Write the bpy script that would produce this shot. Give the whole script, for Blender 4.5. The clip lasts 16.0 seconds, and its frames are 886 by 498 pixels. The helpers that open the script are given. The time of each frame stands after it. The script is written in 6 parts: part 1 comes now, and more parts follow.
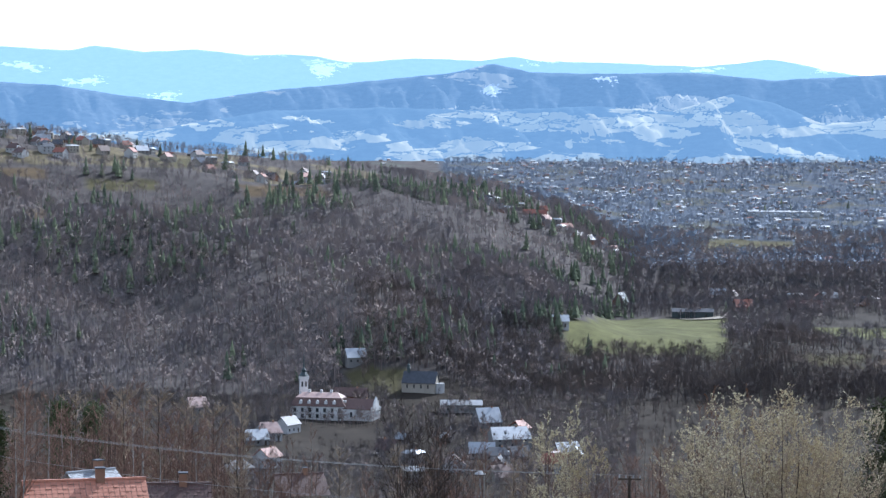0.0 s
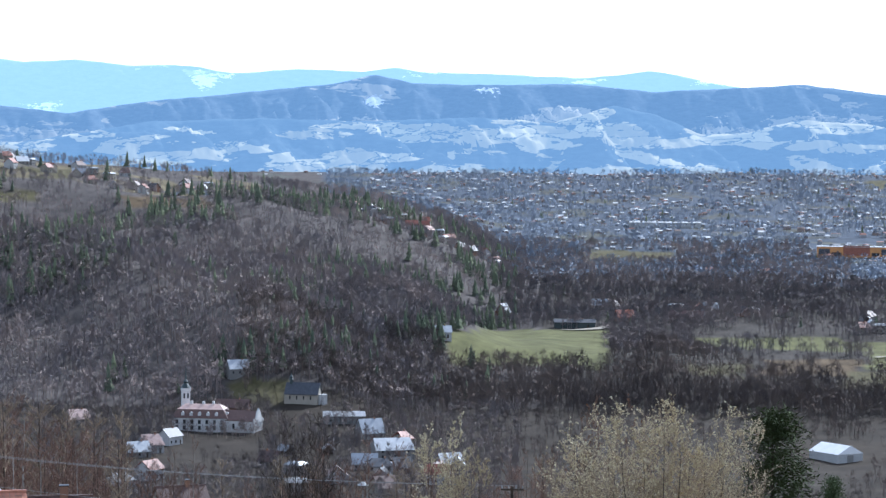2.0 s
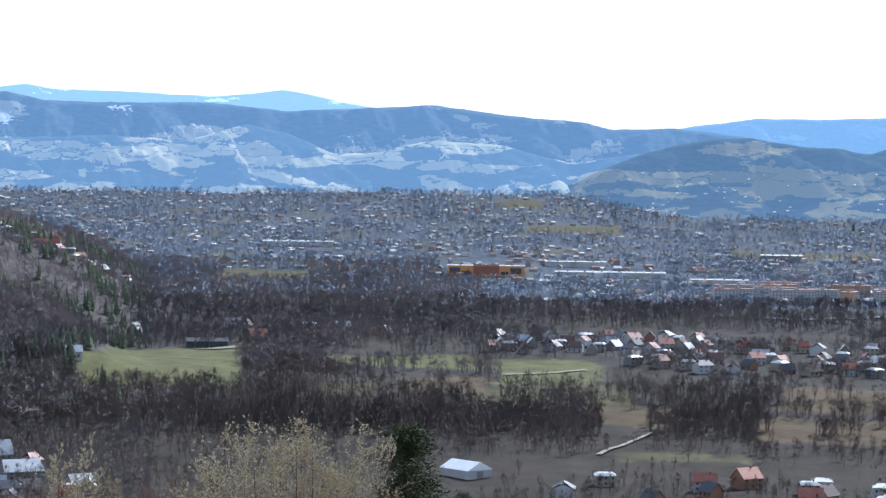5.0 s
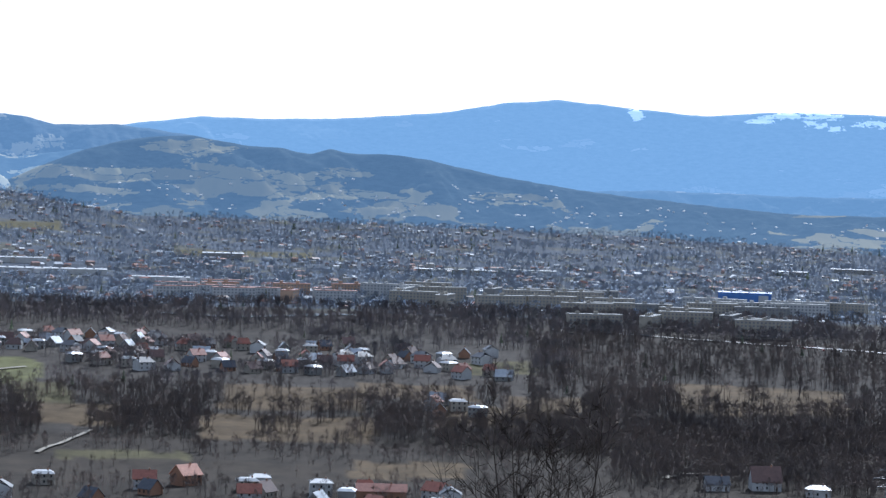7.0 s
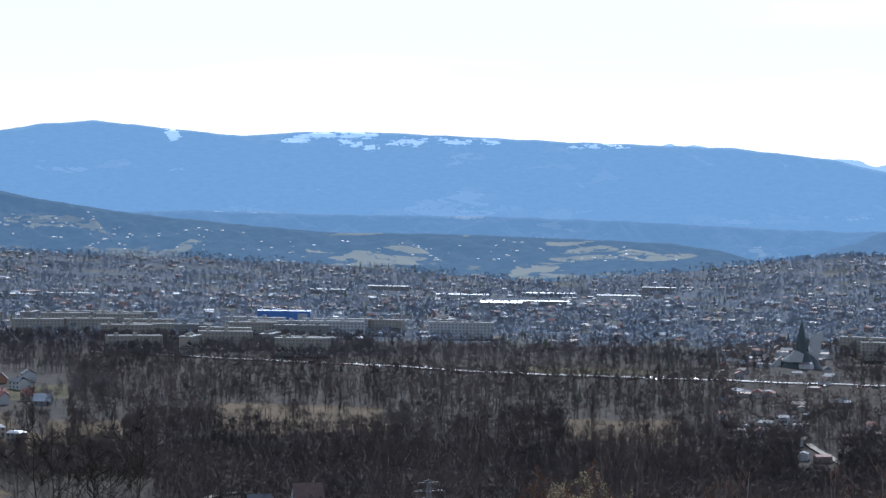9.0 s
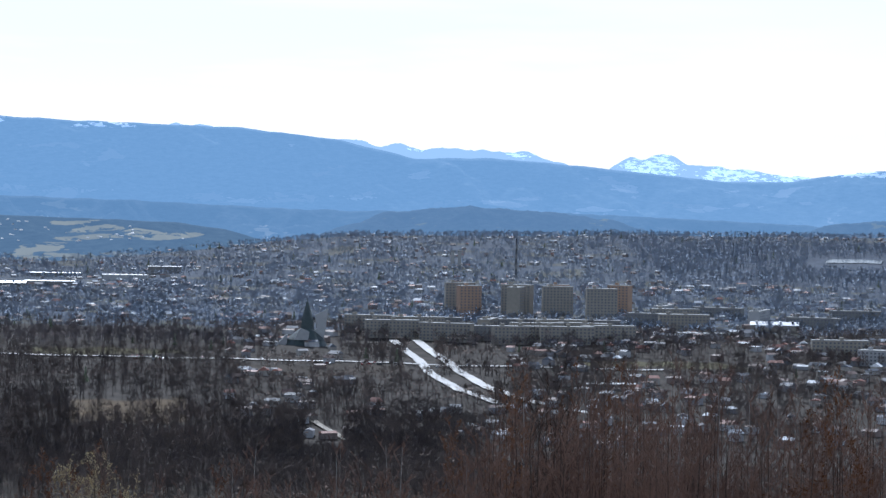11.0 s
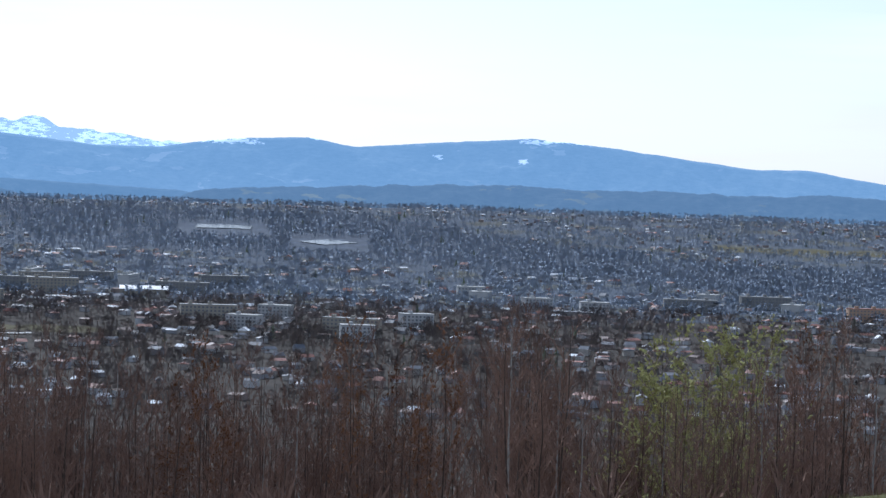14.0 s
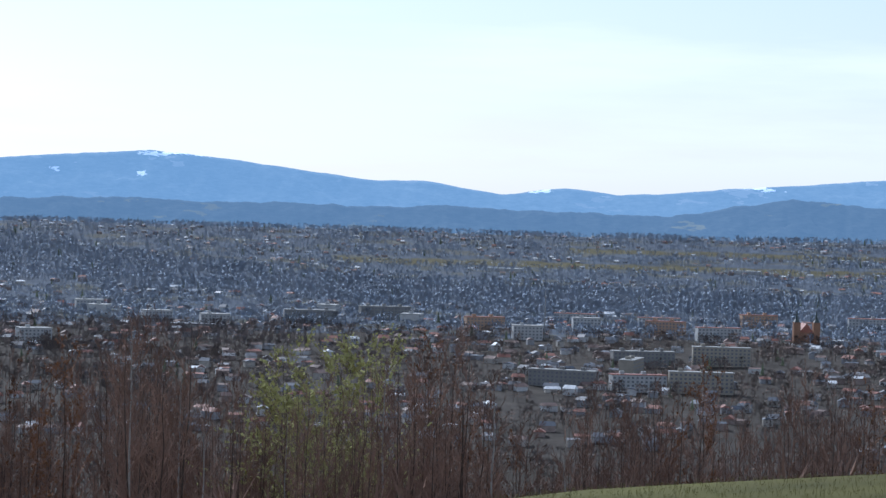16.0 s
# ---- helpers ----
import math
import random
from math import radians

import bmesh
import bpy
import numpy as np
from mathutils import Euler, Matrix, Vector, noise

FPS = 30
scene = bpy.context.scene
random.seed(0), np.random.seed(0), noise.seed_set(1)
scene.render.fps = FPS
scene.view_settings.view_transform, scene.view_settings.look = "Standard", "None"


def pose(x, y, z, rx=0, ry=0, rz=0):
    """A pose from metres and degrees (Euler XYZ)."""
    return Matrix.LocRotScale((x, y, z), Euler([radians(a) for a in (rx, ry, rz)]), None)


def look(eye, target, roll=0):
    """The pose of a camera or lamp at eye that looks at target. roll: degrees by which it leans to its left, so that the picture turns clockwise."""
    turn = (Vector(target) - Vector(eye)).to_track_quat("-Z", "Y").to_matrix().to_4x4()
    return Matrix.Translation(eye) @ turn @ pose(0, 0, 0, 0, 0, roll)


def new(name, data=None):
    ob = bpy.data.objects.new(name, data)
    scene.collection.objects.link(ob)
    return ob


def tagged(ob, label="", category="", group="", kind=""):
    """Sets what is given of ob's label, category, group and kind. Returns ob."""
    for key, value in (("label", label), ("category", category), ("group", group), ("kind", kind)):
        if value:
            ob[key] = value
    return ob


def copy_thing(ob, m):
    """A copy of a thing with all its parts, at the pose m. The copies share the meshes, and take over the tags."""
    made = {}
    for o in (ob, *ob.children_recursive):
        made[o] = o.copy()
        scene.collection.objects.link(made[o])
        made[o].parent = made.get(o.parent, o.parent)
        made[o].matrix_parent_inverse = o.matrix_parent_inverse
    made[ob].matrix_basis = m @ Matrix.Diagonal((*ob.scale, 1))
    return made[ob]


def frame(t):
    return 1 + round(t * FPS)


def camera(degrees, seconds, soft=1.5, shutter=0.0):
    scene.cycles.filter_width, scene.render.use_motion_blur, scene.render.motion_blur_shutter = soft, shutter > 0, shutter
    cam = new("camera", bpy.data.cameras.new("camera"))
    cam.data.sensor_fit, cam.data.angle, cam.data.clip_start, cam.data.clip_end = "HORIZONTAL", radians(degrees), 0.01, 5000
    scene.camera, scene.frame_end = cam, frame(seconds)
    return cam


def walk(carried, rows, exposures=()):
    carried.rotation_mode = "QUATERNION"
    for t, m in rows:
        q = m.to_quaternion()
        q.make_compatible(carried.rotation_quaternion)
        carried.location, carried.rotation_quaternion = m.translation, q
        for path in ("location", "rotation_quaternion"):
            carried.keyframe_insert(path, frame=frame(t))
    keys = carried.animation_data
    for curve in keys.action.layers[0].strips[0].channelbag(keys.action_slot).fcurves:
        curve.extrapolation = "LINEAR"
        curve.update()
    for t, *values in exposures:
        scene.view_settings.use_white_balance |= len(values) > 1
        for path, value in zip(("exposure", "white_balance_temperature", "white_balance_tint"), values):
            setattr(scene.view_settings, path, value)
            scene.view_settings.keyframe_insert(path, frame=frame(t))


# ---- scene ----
# The viewer stands on a hillside and turns from left to right: seconds, heading, pitch and lean in degrees.
EYE = 160.0
cam = camera(20.2, 16.0, soft=1.4)
ROWS = [
    (0.0, -0.000, -2.195, -0.451),
    (0.5, 0.078, -2.115, -0.168),
    (1.0, 0.812, -1.999, -0.046),
    (1.5, 1.884, -1.930, -0.345),
    (2.0, 2.702, -1.920, -0.497),
    (2.5, 3.551, -1.977, -0.707),
    (3.0, 4.406, -2.048, -0.902),
    (3.2, 4.814, -2.077, -0.871),
    (5.3, 12.785, -1.246, -0.822),
    (5.5, 13.999, -1.205, -0.856),
    (6.0, 17.320, -1.119, -1.221),
    (6.5, 20.534, -1.161, -1.740),
    (7.0, 23.951, -1.185, -1.732),
    (7.5, 26.433, -1.135, -1.662),
    (8.0, 29.079, -0.860, -1.767),
    (8.5, 31.787, -0.595, -1.109),
    (9.0, 34.537, -0.487, -0.942),
    (9.5, 37.023, -0.656, -0.771),
    (10.0, 40.159, -0.799, -0.699),
    (10.2, 41.518, -0.842, -0.715),
    (12.3, 50.910, -0.587, -1.234),
    (12.5, 51.750, -0.631, -1.221),
    (13.0, 54.895, -0.838, -1.434),
    (13.5, 57.726, -1.052, -1.593),
    (14.0, 60.327, -1.250, -2.029),
    (14.5, 62.186, -1.369, -1.743),
    (15.0, 64.139, -1.211, -1.474),
    (15.5, 66.965, -0.981, -1.606),
    (16.0, 69.056, -0.721, -1.656),
]


def toward(az, el):
    a, e = radians(az), radians(el)
    return Vector((math.sin(a) * math.cos(e), math.cos(a) * math.cos(e), math.sin(e)))


eye = Vector((0, 0, EYE))
walk(cam, [(t, look(eye, eye + 100 * toward(az, el), -lean)) for t, az, el, lean in ROWS], exposures=((0.0, 0.72, 5300, 10), (3.0, 0.70, 5300, 10), (5.5, 0.45, 5300, 10), (7.5, 0.22, 5300, 10), (10.0, 0.05, 5300, 10), (16.0, 0.05, 5300, 10)))

# ---- world and sun ----
SUN_AZ, SUN_EL = 38.0, 38.0
world = bpy.data.worlds.new("sky")
scene.world = world
world.use_nodes = True
wn, wl = world.node_tree.nodes, world.node_tree.links
wn.clear()
w_out = wn.new("ShaderNodeOutputWorld")
w_sky = wn.new("ShaderNodeTexSky")
w_sky.sky_type, w_sky.sun_disc = "NISHITA", False
w_sky.sun_elevation, w_sky.sun_rotation = radians(SUN_EL), radians(SUN_AZ)
w_sky.altitude, w_sky.dust_density = 400, 1.5
w_sc = wn.new("ShaderNodeTexCoord")
w_map = wn.new("ShaderNodeMapping")
w_map.inputs["Scale"].default_value = (1.6, 1.6, 14.0)
w_map.inputs["Rotation"].default_value = (0.03, 0.02, 0.4)
w_noise = wn.new("ShaderNodeTexNoise")
w_noise.inputs["Scale"].default_value, w_noise.inputs["Detail"].default_value, w_noise.inputs["Roughness"].default_value = 1.5, 7, 0.55
w_ramp = wn.new("ShaderNodeValToRGB")
w_ramp.color_ramp.elements[0].position, w_ramp.color_ramp.elements[0].color = 0.36, (0.30, 0.30, 0.30, 1)
w_ramp.color_ramp.elements[1].position, w_ramp.color_ramp.elements[1].color = 0.52, (0.96, 0.96, 0.96, 1)
w_gain = wn.new("ShaderNodeMix")
w_gain.data_type, w_gain.blend_type = "RGBA", "MULTIPLY"
w_gain.inputs[0].default_value = 1.0
w_gain.inputs[7].default_value = (0.10, 0.10, 0.10, 1)
w_mix = wn.new("ShaderNodeMix")
w_mix.data_type = "RGBA"
w_mix.inputs[7].default_value = (1.02, 1.03, 1.03, 1)  # thin bright cloud
w_bg = wn.new("ShaderNodeBackground")
wl.new(w_sc.outputs["Generated"], w_map.inputs["Vector"])
wl.new(w_map.outputs["Vector"], w_noise.inputs["Vector"])
wl.new(w_noise.outputs["Fac"], w_ramp.inputs["Fac"])
wl.new(w_sky.outputs["Color"], w_gain.inputs[6])
wl.new(w_gain.outputs[2], w_mix.inputs[6])
# the veil is seen edge-on low down and is thin overhead
w_sep = wn.new("ShaderNodeSeparateXYZ")
w_thin = wn.new("ShaderNodeMapRange")
w_thin.inputs["From Min"].default_value, w_thin.inputs["From Max"].default_value = 0.10, 0.60
w_thin.inputs["To Min"].default_value, w_thin.inputs["To Max"].default_value = 1.0, 0.25
w_veil = wn.new("ShaderNodeMath")
w_veil.operation = "MULTIPLY"
wl.new(w_sc.outputs["Generated"], w_sep.inputs["Vector"])
wl.new(w_sep.outputs["Z"], w_thin.inputs["Value"])
wl.new(w_ramp.outputs["Color"], w_veil.inputs[0])
wl.new(w_thin.outputs["Result"], w_veil.inputs[1])
w_low = wn.new("ShaderNodeMapRange")
w_low.inputs["From Min"].default_value, w_low.inputs["From Max"].default_value = 0.01, 0.075
w_low.inputs["To Min"].default_value, w_low.inputs["To Max"].default_value = 0.55, 1.0
w_veil2 = wn.new("ShaderNodeMath")
w_veil2.operation = "MULTIPLY"
wl.new(w_sep.outputs["Z"], w_low.inputs["Value"])
wl.new(w_veil.outputs[0], w_veil2.inputs[0])
wl.new(w_low.outputs["Result"], w_veil2.inputs[1])
wl.new(w_veil2.outputs[0], w_mix.inputs[0])
wl.new(w_mix.outputs[2], w_bg.inputs["Color"])
wl.new(w_bg.outputs["Background"], w_out.inputs["Surface"])

sun_data = bpy.data.lights.new("sun", "SUN")
sun_data.energy, sun_data.angle, sun_data.color = 3.6, radians(0.6), (1.0, 0.95, 0.87)
sun = new("sun", sun_data)
sun.matrix_world = look(eye + 500 * toward(SUN_AZ, SUN_EL), eye)


# ---- materials ----
def node_mat(name):
    m = bpy.data.materials.new(name)
    m.use_nodes = True
    return m, m.node_tree.nodes, m.node_tree.links, m.node_tree.nodes["Principled BSDF"]


def noisy(name, dark, light, scale, rough=0.85, metal=0.0, spec=0.3, tone="", jitter=0.0, bump=0.0, fine=6.0, fluff=0.0):
    """A surface between two colours, by coarse and fine noise; tone: an attribute that also moves it; jitter: random per object."""
    m, n, l, b = node_mat(name)
    geo = n.new("ShaderNodeNewGeometry")
    a = n.new("ShaderNodeTexNoise")
    a.inputs["Scale"].default_value, a.inputs["Detail"].default_value = scale, 5
    f = n.new("ShaderNodeTexNoise")
    f.inputs["Scale"].default_value, f.inputs["Detail"].default_value = scale * fine, 3
    l.new(geo.outputs["Position"], a.inputs["Vector"])
    l.new(geo.outputs["Position"], f.inputs["Vector"])
    add = n.new("ShaderNodeMath")
    add.operation = "MULTIPLY_ADD"
    l.new(a.outputs["Fac"], add.inputs[0])
    add.inputs[1].default_value = 1.3
    half = n.new("ShaderNodeMath")
    half.operation = "MULTIPLY_ADD"
    l.new(f.outputs["Fac"], half.inputs[0])
    half.inputs[1].default_value, half.inputs[2].default_value = 0.7, -0.5
    l.new(half.outputs[0], add.inputs[2])
    last = add.outputs[0]
    for source in (["attr"] if tone else []) + (["obj"] if jitter else []):
        more = n.new("ShaderNodeMath")
        more.operation = "MULTIPLY_ADD"
        if source == "attr":
            at = n.new("ShaderNodeAttribute")
            at.attribute_name = tone
            l.new(at.outputs["Fac"], more.inputs[0])
            more.inputs[1].default_value = 0.9
        else:
            oi = n.new("ShaderNodeObjectInfo")
            l.new(oi.outputs["Random"], more.inputs[0])
            more.inputs[1].default_value = jitter
        off = n.new("ShaderNodeMath")
        off.operation = "SUBTRACT"
        l.new(last, off.inputs[0])
        off.inputs[1].default_value = 0.45 if source == "attr" else jitter / 2
        l.new(off.outputs[0], more.inputs[2])
        last = more.outputs[0]
    mix = n.new("ShaderNodeMix")
    mix.data_type = "RGBA"
    mix.inputs[6].default_value, mix.inputs[7].default_value = (*dark, 1), (*light, 1)
    l.new(last, mix.inputs[0])
    l.new(mix.outputs[2], b.inputs["Base Color"])
    b.inputs["Roughness"].default_value, b.inputs["Metallic"].default_value = rough, metal
    b.inputs["Specular IOR Level"].default_value = spec
    if fluff:  # twigs too fine to model scatter light like a soft mass
        up = n.new("ShaderNodeMix")
        up.data_type = "VECTOR"
        up.inputs[0].default_value = fluff
        up.inputs[5].default_value = (0, 0, 1)
        l.new(geo.outputs["Normal"], up.inputs[4])
        l.new(up.outputs[1], b.inputs["Normal"])
    if bump:
        bp = n.new("ShaderNodeBump")
        bp.inputs["Strength"].default_value = bump
        l.new(f.outputs["Fac"], bp.inputs["Height"])
        l.new(bp.outputs["Normal"], b.inputs["Normal"])
    return m


def painted(name, attribute, rough=0.85, spec=0.2, scale=0.05, strength=0.5, metal=0.0):
    """Colour from a mesh attribute, broken by coarse and fine noise."""
    m, n, l, b = node_mat(name)
    at = n.new("ShaderNodeAttribute")
    at.attribute_name = attribute
    geo = n.new("ShaderNodeNewGeometry")
    a = n.new("ShaderNodeTexNoise")
    a.inputs["Scale"].default_value, a.inputs["Detail"].default_value, a.inputs["Roughness"].default_value = scale, 8, 0.65
    l.new(geo.outputs["Position"], a.inputs["Vector"])
    ramp = n.new("ShaderNodeMapRange")
    ramp.inputs["From Min"].default_value, ramp.inputs["From Max"].default_value = 0.3, 0.7
    ramp.inputs["To Min"].default_value, ramp.inputs["To Max"].default_value = 1 - strength, 1 + strength
    l.new(a.outputs["Fac"], ramp.inputs["Value"])
    mul = n.new("ShaderNodeVectorMath")
    mul.operation = "SCALE"
    l.new(at.outputs["Color"], mul.inputs[0])
    l.new(ramp.outputs["Result"], mul.inputs["Scale"])
    l.new(mul.outputs["Vector"], b.inputs["Base Color"])
    b.inputs["Roughness"].default_value, b.inputs["Specular IOR Level"].default_value = rough, spec
    b.inputs["Metallic"].default_value = metal
    return m


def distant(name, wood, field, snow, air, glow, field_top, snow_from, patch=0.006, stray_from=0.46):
    """A far mountainside: woods, pale fields low down, snow high up; haze is painted in as blue emission."""
    m, n, l, b = node_mat(name)
    geo = n.new("ShaderNodeNewGeometry")
    at = n.new("ShaderNodeAttribute")
    at.attribute_name = "rise"
    snowy = n.new("ShaderNodeAttribute")
    snowy.attribute_name = "snow"
    mp = n.new("ShaderNodeMapping")
    mp.inputs["Scale"].default_value = (1.0, 1.0, 3.5)
    l.new(geo.outputs["Position"], mp.inputs["Vector"])
    v = n.new("ShaderNodeTexVoronoi")
    v.inputs["Scale"].default_value = patch
    warp = n.new("ShaderNodeTexNoise")
    warp.inputs["Scale"].default_value, warp.inputs["Detail"].default_value = patch * 1.7, 5
    l.new(mp.outputs["Vector"], warp.inputs["Vector"])
    push = n.new("ShaderNodeVectorMath")
    push.operation = "MULTIPLY_ADD"
    push.inputs[1].default_value = (190, 190, 190)
    l.new(warp.outputs["Color"], push.inputs[0])
    l.new(mp.outputs["Vector"], push.inputs[2])
    l.new(push.outputs["Vector"], v.inputs["Vector"])
    sep = n.new("ShaderNodeSeparateColor")
    l.new(v.outputs["Color"], sep.inputs["Color"])

    def math_node(op, x, y):
        k = n.new("ShaderNodeMath")
        k.operation = op
        for i, q in enumerate((x, y)):
            if isinstance(q, float):
                k.inputs[i].default_value = q
            else:
                l.new(q, k.inputs[i])
        return k.outputs[0]

    rise = at.outputs["Fac"]
    big = n.new("ShaderNodeTexNoise")
    big.inputs["Scale"].default_value, big.inputs["Detail"].default_value = patch * 0.5, 6
    l.new(mp.outputs["Vector"], big.inputs["Vector"])
    # fields where a patch's chance beats the height
    meadow = n.new("ShaderNodeAttribute")
    meadow.attribute_name = "open"
    chance = math_node("ADD", sep.outputs[0], math_node("MULTIPLY", math_node("SUBTRACT", big.outputs["Fac"], 0.5), 1.6))
    stray = math_node("MULTIPLY", math_node("GREATER_THAN", math_node("SUBTRACT", chance, math_node("MULTIPLY", rise, 1.0 / field_top)), stray_from), 0.75)
    ragged = math_node("ADD", math_node("MULTIPLY", math_node("SUBTRACT", big.outputs["Fac"], 0.5), 2.4), math_node("MULTIPLY", math_node("SUBTRACT", sep.outputs[2], 0.5), 0.9))
    open_land = math_node("GREATER_THAN", math_node("ADD", math_node("MAXIMUM", meadow.outputs["Fac"], stray), ragged), 0.55)
    hedge = n.new("ShaderNodeTexVoronoi")
    hedge.feature = "DISTANCE_TO_EDGE"
    hedge.inputs["Scale"].default_value = patch
    l.new(push.outputs["Vector"], hedge.inputs["Vector"])
    fine = n.new("ShaderNodeTexNoise")
    fine.inputs["Scale"].default_value, fine.inputs["Detail"].default_value, fine.inputs["Roughness"].default_value = patch * 5, 7, 0.7
    open_land = math_node("MULTIPLY", open_land, math_node("GREATER_THAN", math_node("ADD", hedge.outputs["Distance"], math_node("MULTIPLY", fine.outputs["Fac"], 0.20)), 0.13))
    l.new(mp.outputs["Vector"], fine.inputs["Vector"])
    white = math_node("GREATER_THAN", math_node("ADD", snowy.outputs["Fac"], math_node("MULTIPLY", math_node("SUBTRACT", fine.outputs["Fac"], 0.5), 4.0)), snow_from)
    white = math_node("MULTIPLY", white, math_node("GREATER_THAN", snowy.outputs["Fac"], 0.03))
    # wide noise in the wood colour stands in for relief shading
    shade = n.new("ShaderNodeMix")
    shade.data_type = "RGBA"
    shade.inputs[6].default_value, shade.inputs[7].default_value = (*[c * 0.1 for c in wood], 1), (*[c * 1.9 for c in wood], 1)
    l.new(fine.outputs["Fac"], shade.inputs[0])
    tan = n.new("ShaderNodeMix")
    tan.data_type = "RGBA"
    tan.inputs[6].default_value, tan.inputs[7].default_value = (*[c * 0.7 for c in field], 1), (*[c * 1.25 for c in field], 1)
    l.new(sep.outputs[1], tan.inputs[0])
    one = n.new("ShaderNodeMix")
    one.data_type = "RGBA"
    l.new(open_land, one.inputs[0])
    l.new(shade.outputs[2], one.inputs[6])
    l.new(tan.outputs[2], one.inputs[7])
    two = n.new("ShaderNodeMix")
    two.data_type = "RGBA"
    l.new(white, two.inputs[0])
    l.new(one.outputs[2], two.inputs[6])
    two.inputs[7].default_value = (*snow, 1)
    l.new(two.outputs[2], b.inputs["Base Color"])
    b.inputs["Roughness"].default_value, b.inputs["Specular IOR Level"].default_value = 1.0, 0.0
    # even blue emission in place of the haze of the air between
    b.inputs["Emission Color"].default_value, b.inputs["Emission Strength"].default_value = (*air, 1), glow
    return m


# ---- small mesh tools ----
def mesh_object(name, verts, faces, material, attributes=(), parent=None, label="", smooth=False):
    """verts: n x 3 array; faces: n x 3 or n x 4 array; attributes: (name, 'FLOAT' or 'FLOAT_COLOR', values per vertex)."""
    verts, faces = np.asarray(verts, dtype=np.float32), np.asarray(faces, dtype=np.int32)
    me = bpy.data.meshes.new(name)
    k = faces.shape[1]
    me.vertices.add(len(verts))
    me.vertices.foreach_set("co", verts.ravel())
    me.loops.add(faces.size)
    me.loops.foreach_set("vertex_index", faces.ravel())
    me.polygons.add(len(faces))
    me.polygons.foreach_set("loop_start", np.arange(len(faces), dtype=np.int32) * k)
    me.polygons.foreach_set("use_smooth", np.full(len(faces), smooth))
    for an, kind, values in attributes:
        at = me.attributes.new(an, kind, "POINT")
        at.data.foreach_set("value" if kind == "FLOAT" else "color", np.asarray(values, dtype=np.float32).ravel())
    me.update(calc_edges=True)
    me.materials.append(material)
    ob = new(name, me)
    ob.parent = parent
    if label:
        tagged(ob, label)
    return ob


def part(name, bm, material, parent, label=""):
    me = bpy.data.meshes.new(name)
    bm.to_mesh(me)
    bm.free()
    me.materials.append(material)
    ob = new(name, me)
    ob.parent = parent
    if label:
        tagged(ob, label)
    return ob


def fbm(x, y, scale, octaves=4, seed=0):
    """Smooth noise on arrays, about -1 to 1: sums of turned sine waves."""
    g = np.random.default_rng(seed)
    total, amp, freq, norm = np.zeros_like(x, dtype=float), 1.0, 1.0 / scale, 0.0
    for o in range(octaves):
        for k in range(3):
            a, p, q = g.uniform(0, 2 * np.pi, 3)
            u = (x * np.cos(a) + y * np.sin(a)) * freq * 2 * np.pi
            w = (-x * np.sin(a) + y * np.cos(a)) * freq * 2 * np.pi
            total += amp * np.sin(u + p + 1.3 * np.sin(w * 0.7 + q)) / 1.8
        norm += amp
        amp, freq = amp * 0.55, freq * 2.03
    return total / norm


# ---- the lie of the land: heights are from the viewer's eye, ranges in metres, headings in degrees ----
BASE_R = np.array([0, 12, 30, 200, 700, 870, 1250, 1420, 1600, 2200, 2800, 3500, 4000, 4400, 5200, 9000.0])
BASE_Z = np.array([-1.7, -2.6, -6, -34, -119, -147, -146, -140, -127, -105, -95, -80, -60, -75, -90, -90.0])
_r = np.arange(0, 9001, 10.0)
_z = np.interp(_r, BASE_R, BASE_Z)
_z[3:-3] = np.convolve(_z, np.ones(7) / 7, "same")[3:-3]
RIDGE_AZ = np.array([-40, -10.1, -8.2, -6.3, -4.6, -2.4, -0.85, 0.85, 2.3, 3.2, 4.5, 5.5])
RIDGE_EL = np.array([0.8, 0.50, 0.27, 0.0, -0.12, -0.34, -0.58, -0.76, -1.2, -1.65, -2.15, -2.5])
# the elevation at which the plain meets the hills, by heading
RIM_AZ = np.array([-30, 5, 9, 13.6, 17, 23, 28, 32, 37, 41, 44, 50, 60, 72, 90.0])
RIM_EL = np.array([-0.2, -0.15, -0.12, -0.1, -0.5, -0.55, -0.65, -0.8, -1.03, -0.75, -0.5, -0.4, -0.32, -0.35, -0.25])


def plain(az, r):
    """Height of the open plain alone: it climbs gently to the foot of the hills."""
    z = np.interp(r, _r, _z)
    k = np.clip((r - 2500) / 1500, 0, 1)
    return z + (4000 * np.tan(np.radians(np.interp(az, RIM_AZ, RIM_EL))) + 60) * k * k * (3 - 2 * k)


